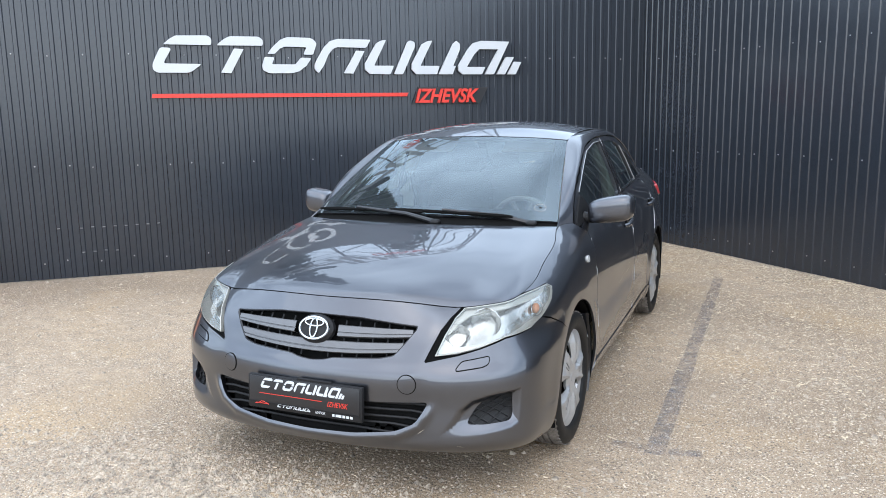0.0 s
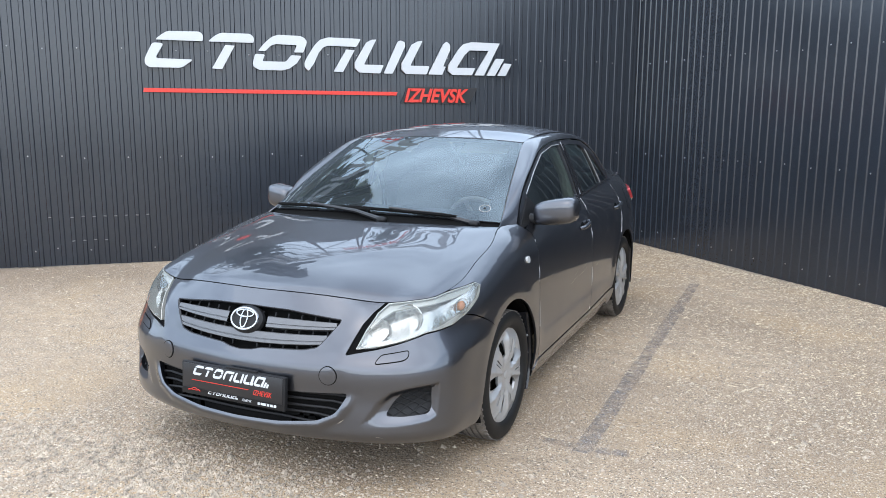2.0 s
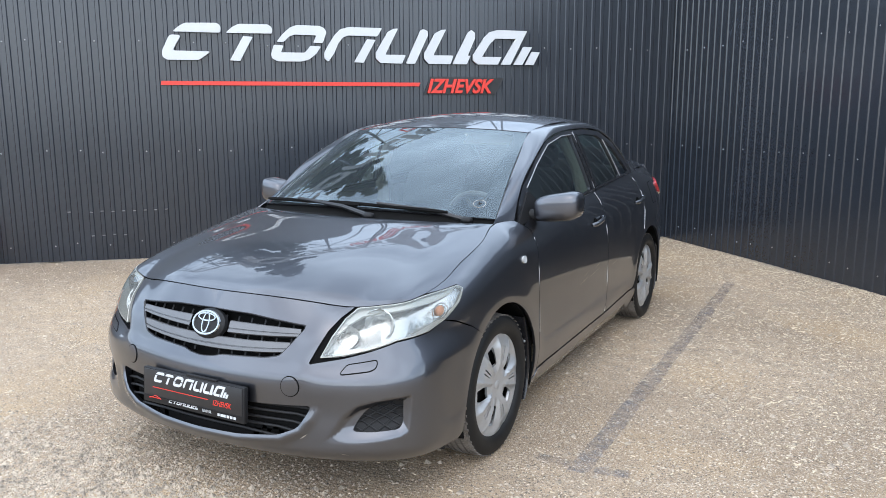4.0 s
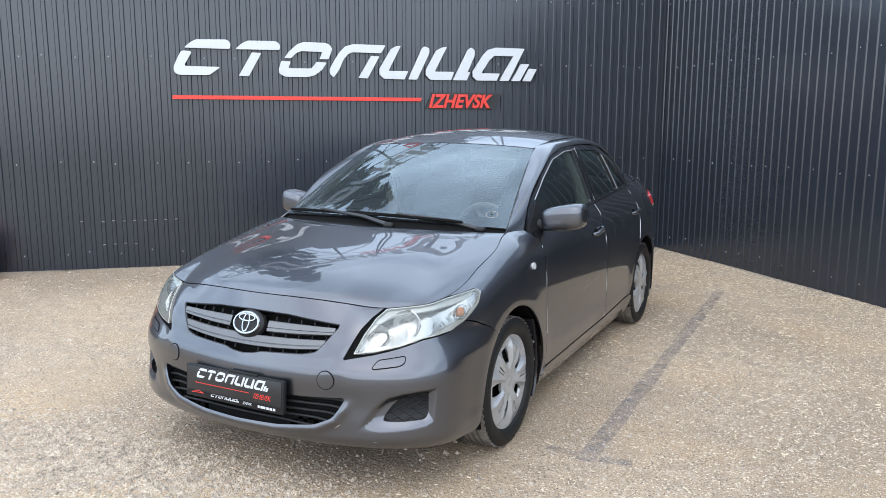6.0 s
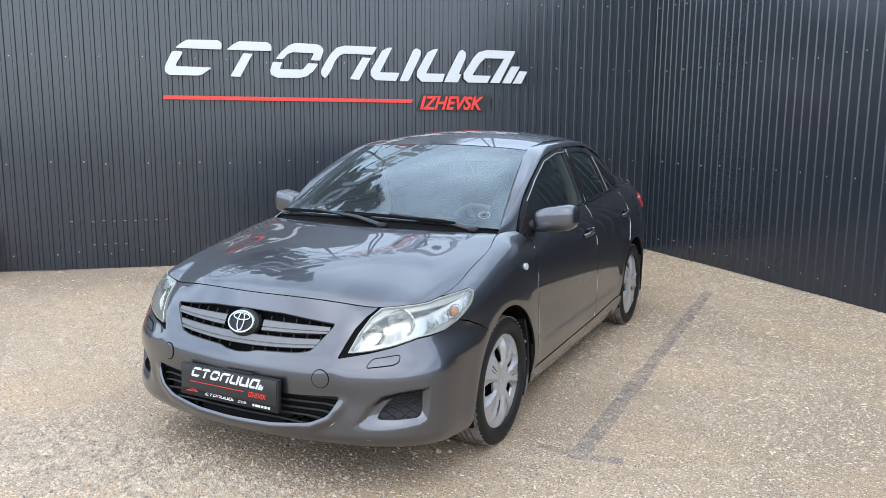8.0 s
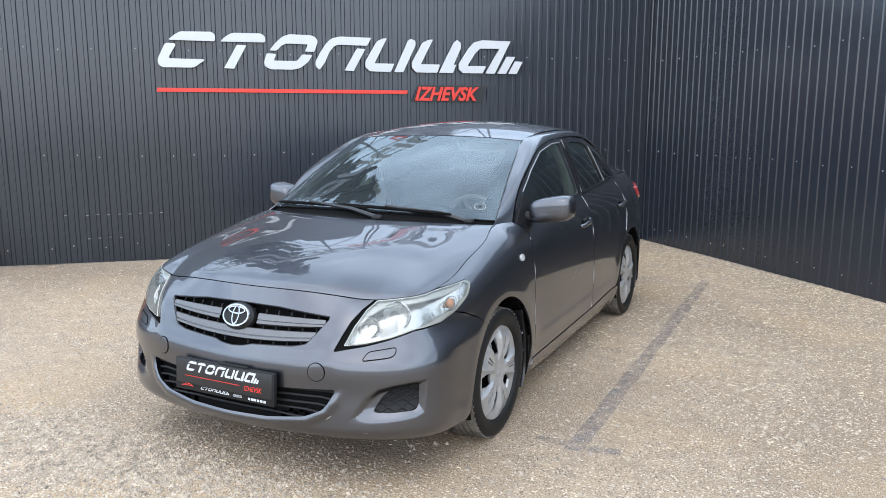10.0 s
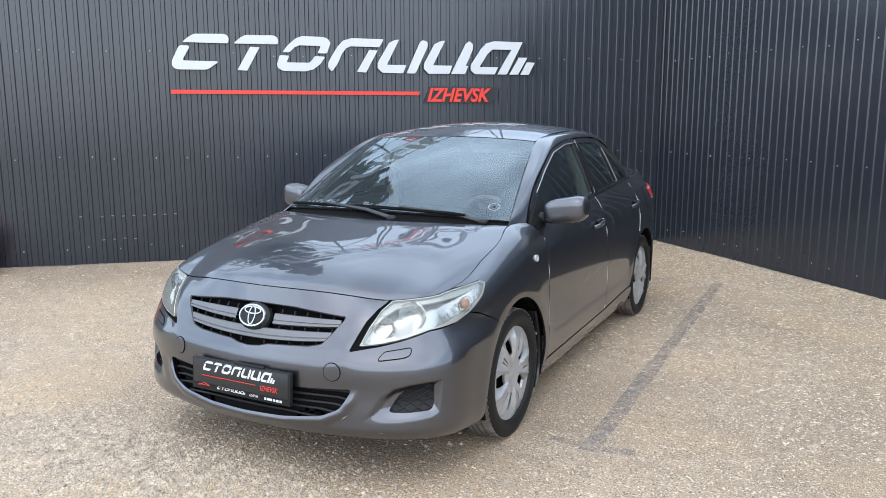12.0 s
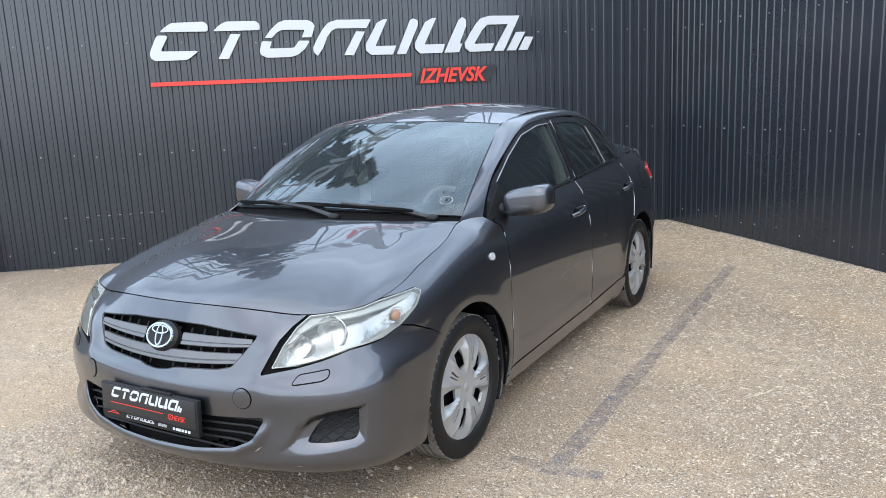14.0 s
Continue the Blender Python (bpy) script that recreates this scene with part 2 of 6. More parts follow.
def trimmed(name, surf, outline, material, parent, label="", holes=(), step=0.03, flange=0.012, lift=0.0, core=(0, 0, 0.6)):
    """A panel cut from the surface surf(a, b) by an outline and holes in its two parameters, with folded-in edges."""
    outline = dense(outline, step)
    holes = [dense(h, step) for h in holes]
    o = np.array(outline)
    ga, gb = np.arange(o[:, 0].min() + step / 2, o[:, 0].max(), step), np.arange(o[:, 1].min() + step / 2, o[:, 1].max(), step)
    pts = np.array([(a + (step / 2 if j % 2 else 0), b) for j, b in enumerate(gb) for a in ga]).reshape(-1, 2)
    if len(pts):
        ok = inside(pts, outline) & (near_edge(pts, outline) > step * 0.5)
        for h in holes:
            ok &= ~inside(pts, h) & (near_edge(pts, h) > step * 0.5)
        pts = pts[ok]
    loops, verts, edges = [outline, *holes], [], []
    for loop in loops:
        s0 = len(verts)
        verts += loop
        edges += [(s0 + i, s0 + (i + 1) % len(loop)) for i in range(len(loop))]
    verts += [tuple(p) for p in pts]
    from_cdt = geometry.delaunay_2d_cdt([Vector(v) for v in verts], edges, [], 0, 1e-6)
    v2 = np.array([tuple(v) for v in from_cdt[0]])
    tris = np.array([f for f in from_cdt[2]])
    mid = v2[tris].mean(axis=1)
    ok = inside(mid, outline)
    for h in holes:
        ok &= ~inside(mid, h)
    tris = tris[ok]

    def place(q):
        p = surf(q[:, 0], q[:, 1])
        e = 1e-3
        da, db = surf(q[:, 0] + e, q[:, 1]) - surf(q[:, 0] - e, q[:, 1]), surf(q[:, 0], q[:, 1] + e) - surf(q[:, 0], q[:, 1] - e)
        n = np.cross(da, db)
        n /= np.maximum(np.linalg.norm(n, axis=1), 1e-12)[:, None]
        out = p - np.array([core[0], core[1], core[2]])
        if core[1] == 0 and core[0] == 0:
            out[:, 1] = p[:, 1] - np.clip(p[:, 1], -1.2, 1.2)
        if (n * out).sum() < 0:
            n = -n
        return p + n * lift, n
    p3, n3 = place(v2)
    fn = np.cross(p3[tris[:, 1]] - p3[tris[:, 0]], p3[tris[:, 2]] - p3[tris[:, 0]])
    wrong = (fn * n3[tris].mean(axis=1)).sum(axis=1) < 0
    tris[wrong] = tris[wrong][:, ::-1]
    verts3, normals, faces = list(p3), list(n3), [tuple(t) for t in tris]
    if flange:
        for which, loop in enumerate(loops):
            q, qn = place(np.array(loop))
            k = len(loop)
            side, turned = edge_side(q, qn, -1 if which else 1)
            s0 = len(verts3)
            verts3 += list(q) + list(q - qn * flange)
            normals += list(side) * 2
            ring = [(s0 + i, s0 + (i + 1) % k, s0 + k + (i + 1) % k, s0 + k + i) for i in range(k)]
            faces += ring if turned else [f[::-1] for f in ring]
    return link_mesh(name, verts3, faces, material, parent, label, normals=normals)


def patch(name, fn, nu, nv, material, parent, label="", flange=0.0):
    """A smooth grid over the unit square, from fn(u, v) on arrays."""
    u, v = np.meshgrid(np.linspace(0, 1, nu + 1), np.linspace(0, 1, nv + 1))
    p = fn(u.ravel(), v.ravel())
    w = nu + 1
    faces = [(j * w + i, j * w + i + 1, (j + 1) * w + i + 1, (j + 1) * w + i) for j in range(nv) for i in range(nu)]
    g = p.reshape(nv + 1, nu + 1, 3)
    n = np.cross(np.gradient(g, axis=1), np.gradient(g, axis=0)).reshape(-1, 3)
    n /= np.maximum(np.linalg.norm(n, axis=1), 1e-12)[:, None]
    if n[:, 2].mean() < -0.05 or (abs(n[:, 2].mean()) <= 0.05 and (n * p).sum() < 0):
        n = -n
        faces = [f[::-1] for f in faces]
    verts, normals = list(p), list(n)
    if flange:
        ring = [i for i in range(w)] + [j * w + nu for j in range(1, nv + 1)] + [nv * w + i for i in range(nu - 1, -1, -1)] + [j * w for j in range(nv - 1, 0, -1)]
        s0, k = len(verts), len(ring)
        q, qn = p[ring], n[ring]
        side, turned = edge_side(q, qn, 1)
        verts += list(q) + list(q - qn * flange)
        normals += list(side) * 2
        folded = [(s0 + i, s0 + (i + 1) % k, s0 + k + (i + 1) % k, s0 + k + i) for i in range(k)]
        faces += folded if turned else [f[::-1] for f in folded]
    return link_mesh(name, verts, faces, material, parent, label, normals=normals)


def coons(bottom, top, left, right, bulge=None):
    """Surface between four curves over 0..1; bulge(u, v) is added to z."""
    def fn(u, v):
        B, T, L, R = bottom(u), top(u), left(v), right(v)
        c00, c10, c01, c11 = bottom(np.zeros_like(u)), bottom(np.ones_like(u)), top(np.zeros_like(u)), top(np.ones_like(u))
        U, V = u[:, None], v[:, None]
        p = (1 - V) * B + V * T + (1 - U) * L + U * R - ((1 - U) * (1 - V) * c00 + U * (1 - V) * c10 + (1 - U) * V * c01 + U * V * c11)
        return p if bulge is None else p + bulge(u, v)
    return fn


def box(bm, size, at=(0, 0, 0), bevel=0.0, turn=None):
    m = Matrix.Translation(at) @ (turn or Matrix()) @ Matrix.Diagonal((*size, 1))
    r = bmesh.ops.create_cube(bm, size=1.0, matrix=m)
    if bevel:
        bmesh.ops.bevel(bm, geom=list({e for v in r["verts"] for e in v.link_edges}), offset=bevel, segments=2, affect="EDGES", profile=0.5)
    return r["verts"]


def plate(bm, poly, depth, m):
    """A flat plate of the 2D outline in x and z, depth thick towards -y, under the pose m."""
    tri = geometry.tessellate_polygon([[Vector((x, 0, z)) for x, z in poly]])
    f0 = [bm.verts.new(m @ Vector((x, 0, z))) for x, z in poly]
    f1 = [bm.verts.new(m @ Vector((x, -depth, z))) for x, z in poly]
    k = len(poly)
    for a, b, c in tri:
        bm.faces.new((f0[a], f0[b], f0[c]))
        bm.faces.new((f1[c], f1[b], f1[a]))
    for i in range(k):
        bm.faces.new((f0[i], f0[(i + 1) % k], f1[(i + 1) % k], f1[i]))
    bmesh.ops.recalc_face_normals(bm, faces=bm.faces)


def tube(bm, path, radius, n=8, cap=True):
    """A round bar along points; radius a number or one for each point."""
    path = [Vector(p) for p in path]
    rings = []
    up = Vector((0, 0, 1))
    for i, p in enumerate(path):
        d = (path[min(i + 1, len(path) - 1)] - path[max(i - 1, 0)]).normalized()
        side = d.cross(up if abs(d.z) < 0.95 else Vector((1, 0, 0))).normalized()
        other = side.cross(d)
        r = radius[i] if isinstance(radius, (list, tuple)) else radius
        rings.append([bm.verts.new(p + side * (r * math.cos(a)) + other * (r * math.sin(a))) for a in (2 * math.pi * j / n for j in range(n))])
    for r0, r1 in zip(rings, rings[1:]):
        for j in range(n):
            bm.faces.new((r0[j], r0[(j + 1) % n], r1[(j + 1) % n], r1[j]))
    if cap:
        bm.faces.new(rings[0][::-1])
        bm.faces.new(rings[-1])
    bmesh.ops.recalc_face_normals(bm, faces=bm.faces)


def lathe(bm, profile, n, m=None, close=False):
    """A body turned round the x axis: profile of (x, radius)."""
    m = m or Matrix()
    rings = [[bm.verts.new(m @ Vector((x, r * math.cos(a), r * math.sin(a)))) for a in (2 * math.pi * j / n for j in range(n))] for x, r in profile]
    for r0, r1 in zip(rings, rings[1:]):
        for j in range(n):
            bm.faces.new((r0[j], r0[(j + 1) % n], r1[(j + 1) % n], r1[j]))
    bmesh.ops.recalc_face_normals(bm, faces=bm.faces)


# ---- setting: yard and fences ----
CORNER = Vector((0.165, 5.03, 0))
BACK = Vector((-4.465, -3.9, 0)).normalized()      # along the sign wall, away from the corner
RIGHT = Vector((0.72, -0.693, 0)).normalized()     # along the other wall


def wall_frame(start, direction):
    """x along the wall, y into it, z up."""
    x = direction.normalized()
    y = Vector((0, 0, 1)).cross(x)
    return Matrix(((x.x, y.x, 0, start.x), (x.y, y.y, 0, start.y), (0, 0, 1, 0), (0, 0, 0, 1)))


# RIGHT_H is guessed: unseen top part added to darken the car's side and ground
BACK_LEN, RIGHT_LEN, WALL_H, RIGHT_H = 11.5, 9.2, 3.05, 3.75
BACK_M = wall_frame(CORNER + BACK * BACK_LEN, -BACK)     # x from the far left end to the corner
RIGHT_M = wall_frame(CORNER, RIGHT)                      # x from the corner outwards
PITCH = 0.1036


def sheet_mesh(name, ribs, height):
    """A trapezoidal steel sheet: narrow ribs at y = 0, wide flats behind them, with thickness."""
    prof = []
    for i in range(ribs):
        x0 = i * PITCH
        prof += [(x0, 0.0095), (x0 + 0.0560, 0.0095), (x0 + 0.0640, 0.0), (x0 + 0.0955, 0.0)]
    prof.append((ribs * PITCH, 0.0095))
    verts, faces = [], []
    k = len(prof)
    for z in (0.0, height):
        verts += [(x, y, z) for x, y in prof]
    for z in (0.0, height):
        verts += [(x, y + 0.002, z) for x, y in prof]
    for i in range(k - 1):
        faces += [(i, i + 1, k + i + 1, k + i), (2 * k + i + 1, 2 * k + i, 3 * k + i, 3 * k + i + 1), (k + i, k + i + 1, 3 * k + i + 1, 3 * k + i)]
    me = bpy.data.meshes.new(name)
    me.from_pydata(verts, [], faces)
    me.materials.append(SHEET)
    return me


WALL_SHIFT = {"back": 0.0710 - PITCH, "right": 0.0368 - PITCH}    # where the first sheet of each wall begins
SHEET_ME, HIGH_SHEET_ME = sheet_mesh("profile_sheet", 10, WALL_H), sheet_mesh("profile_sheet", 10, RIGHT_H)


def corrugated_wall(name, m, length, label, offset, height, sheet):
    """A steel fence of lapped sheets with a rail frame behind it."""
    bm = bmesh.new()
    for z in (0.2, 1.15, 2.15, height - 0.15):
        box(bm, (length, 0.05, 0.05), (length / 2, 0.045, z))
    for i in range(int(length // 2.3) + 1):
        box(bm, (0.08, 0.08, height), (0.1 + i * 2.3, 0.11, height / 2))
    wall = part(name, bm, SHEET, None)
    wall.matrix_world = m
    tagged(wall, label, "wall", kind="structure")
    count = int(math.ceil(length / (10 * PITCH)))
    for i in range(count):
        s = new("profile_sheet", sheet)
        s.parent = wall
        s.location = (offset + i * 10 * PITCH, 0.0 if i % 2 else -0.002, random.uniform(0.0, 0.012))
    return wall


wall_back = corrugated_wall("wall_back", BACK_M, BACK_LEN, "dark grey corrugated steel wall carrying a large white sign", WALL_SHIFT["back"], WALL_H, SHEET_ME)
wall_right = corrugated_wall("wall_right", RIGHT_M, RIGHT_LEN, "dark grey corrugated steel wall standing in shade", WALL_SHIFT["right"], RIGHT_H, HIGH_SHEET_ME)


# unseen walls added behind the camera; they darken the horizon in reflections
CONCRETE = surface("weathered grey wall render", (0.30, 0.29, 0.275), rough=0.9, vary=0.2, scale=0.6, fine=12, bump=0.3, bump_scale=10)
for name, at, size in (("added_wall_south", (0, -26.0), (60, 0.3, 1.5)), ("added_wall_west", (-22.0, -8.0), (0.3, 30, 1.8)), ("added_wall_east", (22.0, -8.0), (0.3, 30, 1.8))):
    bm = bmesh.new()
    box(bm, size, (0, 0, size[2] / 2), 0.02)
    far_wall = part(name, bm, CONCRETE, None)
    far_wall.location = (at[0], at[1], 0)
    tagged(far_wall, "unseen plain grey wall added round the yard", "wall", kind="structure")


def ground_material():
    m = surface("trodden sandy gravel", (0.425, 0.307, 0.200), rough=0.95, vary=0.18, scale=1.1, fine=9, bump=0.9, bump_scale=55, second=(0.28, 0.208, 0.142), dist=0.010)
    n, l = m.node_tree.nodes, m.node_tree.links
    p = n["Principled BSDF"]
    base = p.inputs["Base Color"].links[0].from_socket
    tc = n.new("ShaderNodeTexCoord")
    # damp brown patches
    patch_n = n.new("ShaderNodeTexNoise")
    patch_n.inputs["Scale"].default_value, patch_n.inputs["Detail"].default_value = 0.55, 4.0
    patch_r = n.new("ShaderNodeMapRange")
    patch_r.inputs["From Min"].default_value, patch_r.inputs["From Max"].default_value, patch_r.inputs["To Max"].default_value = 0.43, 0.60, 0.80
    patch_m = n.new("ShaderNodeMix")
    patch_m.data_type = "RGBA"
    patch_m.inputs["B"].default_value = (0.235, 0.165, 0.105, 1)
    l.new(tc.outputs["Object"], patch_n.inputs["Vector"])
    l.new(patch_n.outputs["Fac"], patch_r.inputs["Value"])
    l.new(patch_r.outputs["Result"], patch_m.inputs["Factor"])
    l.new(base, patch_m.inputs["A"])
    base = patch_m.outputs["Result"]
    # drifts of ochre sand between greyer trodden gravel
    sand_n = n.new("ShaderNodeTexNoise")
    sand_n.inputs["Scale"].default_value, sand_n.inputs["Detail"].default_value = 0.8, 5.0
    sand_r = n.new("ShaderNodeMapRange")
    sand_r.inputs["From Min"].default_value, sand_r.inputs["From Max"].default_value, sand_r.inputs["To Max"].default_value = 0.50, 0.66, 0.70
    sand_m = n.new("ShaderNodeMix")
    sand_m.data_type = "RGBA"
    sand_m.inputs["B"].default_value = (0.44, 0.300, 0.165, 1)
    sand_at = n.new("ShaderNodeMapping")
    sand_at.inputs["Location"].default_value = (3.7, 1.9, 0.0)
    l.new(tc.outputs["Object"], sand_at.inputs["Vector"])
    l.new(sand_at.outputs["Vector"], sand_n.inputs["Vector"])
    l.new(sand_n.outputs["Fac"], sand_r.inputs["Value"])
    l.new(sand_r.outputs["Result"], sand_m.inputs["Factor"])
    l.new(base, sand_m.inputs["A"])
    base = sand_m.outputs["Result"]
    # single grains: light and dark specks at two sizes
    for sc, lo, hi, tone, amount in ((150.0, 0.56, 0.63, (0.075, 0.060, 0.05), 0.95), (95.0, 0.60, 0.66, (0.72, 0.62, 0.50), 0.95), (60.0, 0.63, 0.68, (0.07, 0.058, 0.05), 0.85), (260.0, 0.55, 0.62, (0.60, 0.50, 0.39), 0.7)):
        grain = n.new("ShaderNodeTexNoise")
        grain.inputs["Scale"].default_value, grain.inputs["Detail"].default_value = sc, 2.0
        rr = n.new("ShaderNodeMapRange")
        rr.inputs["From Min"].default_value, rr.inputs["From Max"].default_value, rr.inputs["To Max"].default_value = lo, hi, amount
        mx = n.new("ShaderNodeMix")
        mx.data_type = "RGBA"
        mx.inputs["B"].default_value = (*tone, 1)
        l.new(tc.outputs["Object"], grain.inputs["Vector"])
        l.new(grain.outputs["Fac"], rr.inputs["Value"])
        l.new(rr.outputs["Result"], mx.inputs["Factor"])
        l.new(base, mx.inputs["A"])
        base = mx.outputs["Result"]
    l.new(base, p.inputs["Base Color"])
    return m


GROUND = ground_material()


def ground_height(x, y):
    return 0.012 * noise.noise(Vector((x * 0.8, y * 0.8, 0))) + 0.006 * noise.noise(Vector((x * 3.1, y * 3.1, 4)))


def build_ground():
    xs = np.concatenate([[-3000, -300, -60, -20], np.arange(-9, 9.01, 0.12), [20, 60, 300, 3000]])
    verts = [(x, y, ground_height(x, y) if abs(x) < 9.1 and abs(y) < 9.1 else 0.0) for y in xs for x in xs]
    k = len(xs)
    faces = [(j * k + i, j * k + i + 1, (j + 1) * k + i + 1, (j + 1) * k + i) for j in range(k - 1) for i in range(k - 1)]
    g = link_mesh("ground", verts, faces, GROUND)
    return tagged(g, "sandy trodden gravel yard with straw bits", "ground", kind="structure")


ground = build_ground()

# ---- the sign on the wall ----
# outlines in metres from the sign's lower left end, x to the right and z up
GLYPHS = [
    ("s_top", [(0.14, 0.29), (0.20, 0.34), (0.26, 0.375), (0.57, 0.38), (0.605, 0.35), (0.60, 0.285)], 0.02),
    ("s_low", [(0.11, 0.26), (0.22, 0.255), (0.13, 0.105), (0.50, 0.10), (0.38, 0.015), (0.07, 0.015), (0.03, 0.045), (0.03, 0.10)], 0.03),
    ("t_top", [(0.65, 0.285), (0.72, 0.345), (0.78, 0.375), (1.07, 0.375), (1.11, 0.345), (1.11, 0.285)], 0.02),
    ("t_stem", [(0.82, 0.255), (0.915, 0.25), (0.78, 0.01), (0.68, 0.015)], 0.004),
    ("o_top", [(1.15, 0.205), (1.225, 0.205), (1.28, 0.26), (1.33, 0.28), (1.555, 0.275), (1.52, 0.20), (1.62, 0.20), (1.66, 0.31), (1.635, 0.35), (1.59, 0.37), (1.36, 0.375), (1.29, 0.35), (1.21, 0.28)], 0.015),
    ("o_low", [(1.12, 0.175), (1.22, 0.17), (1.19, 0.10), (1.43, 0.10), (1.46, 0.13), (1.49, 0.17), (1.60, 0.165), (1.55, 0.09), (1.47, 0.03), (1.39, 0.01), (1.16, 0.01), (1.10, 0.04), (1.09, 0.08)], 0.015),
    ("l_arch", [(1.63, 0.10), (1.63, 0.05), (1.67, 0.01), (1.73, 0.09), (1.78, 0.20), (1.83, 0.26), (1.88, 0.28), (2.19, 0.275), (2.24, 0.36), (1.89, 0.365), (1.80, 0.34), (1.74, 0.28), (1.68, 0.19)], 0.015),
    ("l_stem", [(2.08, 0.245), (2.17, 0.24), (2.04, 0.005), (1.94, 0.01)], 0.004),
    ("i_left", [(2.41, 0.36), (2.36, 0.355), (2.30, 0.325), (2.17, 0.11), (2.17, 0.05), (2.22, 0.005), (2.45, 0.0), (2.49, 0.09), (2.27, 0.09)], 0.012),
    ("i_right", [(2.68, 0.36), (2.73, 0.34), (2.73, 0.29), (2.59, 0.0), (2.49, 0.0), (2.65, 0.345)], 0.015),
    ("ts_left", [(2.93, 0.36), (2.88, 0.355), (2.81, 0.32), (2.69, 0.11), (2.69, 0.05), (2.74, 0.0), (2.98, 0.0), (3.01, 0.09), (2.79, 0.09)], 0.012),
    ("ts_right", [(3.21, 0.36), (3.25, 0.33), (3.25, 0.27), (3.17, 0.09), (3.20, 0.09), (3.16, 0.0), (3.00, 0.0), (3.17, 0.33)], 0.006),
    ("a_body", [(3.84, 0.36), (3.50, 0.365), (3.41, 0.34), (3.35, 0.28), (3.23, 0.10), (3.23, 0.04), (3.28, 0.0), (3.51, 0.0), (3.55, 0.08), (3.33, 0.08), (3.42, 0.22), (3.48, 0.275), (3.71, 0.275), (3.545, 0.0), (3.655, 0.0)], 0.006),
    ("bar", [(3.80, 0.19), (3.90, 0.19), (3.79, 0.0), (3.69, 0.0)], 0.004),
    ("bar", [(3.90, 0.14), (3.99, 0.135), (3.92, 0.0), (3.82, 0.0)], 0.004),
]
SIGN_X, SIGN_Z = BACK_LEN - 5.62, 2.0


def sign_thing(name, m, label, scale=1.0, depth=0.03, white=SIGNWHITE, red=SIGNRED, parent=None, with_city=True):
    sign = new(name)
    sign.parent = parent
    sign.matrix_local = m
    if label:
        tagged(sign, label, "sign")
    for _, poly, r in GLYPHS:
        bm = bmesh.new()
        plate(bm, [(x * scale, z * scale) for x, z in rounded(poly, r, 3)], depth, Matrix())
        part("letter_stroke", bm, white, sign)
    return sign


def lettering(name, text, size, m, material, parent, label="", depth=0.006, slant=0.0, width=1.0, bold=0.0):
    cu = bpy.data.curves.new(name, "FONT")
    cu.body, cu.size, cu.extrude, cu.shear = text, size, depth, slant
    cu.align_x, cu.offset = "LEFT", bold
    tmp = new(name, cu)
    bpy.context.view_layer.update()
    me = bpy.data.meshes.new_from_object(tmp)
    bpy.data.objects.remove(tmp)
    me.materials.clear()
    me.materials.append(material)
    ob = new(name, me)
    ob.parent = parent
    ob.matrix_local = m @ pose(0, 0, 0, 90) @ Matrix.Diagonal((width, 1, 1, 1))
    if label:
        ob["label"] = label
    return ob


sign = sign_thing("wall_sign", BACK_M @ pose(SIGN_X, -0.012, SIGN_Z), "white raised letter shapes with red line on steel wall")
bm = bmesh.new()
plate(bm, [(0.0, -0.232), (0.008, -0.192), (2.645, -0.198), (2.63, -0.236)], 0.03, Matrix())
part("underline", bm, SIGNRED, sign, "long red bar")
bm = bmesh.new()
plate(bm, [(2.69, -0.32), (2.765, -0.135), (3.585, -0.14), (3.49, -0.32)], 0.012, Matrix())
part("backing", bm, PLATEBLACK, sign, "dark backing board")
lettering("city_name", "IZHEVSK", 0.205, pose(2.715, -0.026, -0.302), SIGNRED, sign, "red raised letters", depth=0.012, slant=0.32, width=0.90, bold=0.006)

# ---- the car ----
car = tagged(new("car"), "dark grey metallic four-door saloon car parked on gravel", "car")

# plan outline at the widest height, front centre round the left side to the rear centre
PLAN = [(-0.43, -2.178), (-0.22, -2.213), (0, -2.225), (0.22, -2.213), (0.43, -2.178), (0.615, -2.119), (0.755, -2.034), (0.842, -1.928), (0.876, -1.79),
        (0.883, -1.62), (0.881, -1.35), (0.882, -1.0), (0.880, 0), (0.880, 1.0), (0.879, 1.35), (0.861, 1.68), (0.816, 1.92), (0.750, 2.08),
        (0.60, 2.208), (0.35, 2.285), (0, 2.31), (-0.35, 2.285), (-0.6, 2.208)]
_p = np.array(PLAN)
_d = np.concatenate([[0], np.cumsum(np.linalg.norm(np.diff(_p, axis=0), axis=1))])
_d -= _d[2]
plan = Curve1(_d, _p)
S_END = _d[20]
_fine = np.linspace(0, S_END, 4000)
_fp = plan(_fine)


def s_x(x):
    """Arc length at the front where the outline reaches the half width x."""
    i = _fine < 1.3
    return float(np.interp(x, _fp[i, 0], _fine[i]))


def s_y(y):
    """Arc length at the side, by the place along the car."""
    return float(np.interp(y, _fp[:, 1], _fine))


FRONT = Curve1([0.16, 0.20, 0.235, 0.265, 0.30, 0.36, 0.42, 0.50, 0.55, 0.585, 0.62, 0.66, 0.70, 0.74, 0.78, 0.815, 0.90],
               [0.110, 0.060, 0.014, -0.008, -0.011, -0.006, 0.0, 0.0, 0.010, 0.028, 0.042, 0.057, 0.075, 0.096, 0.118, 0.138, 0.19])
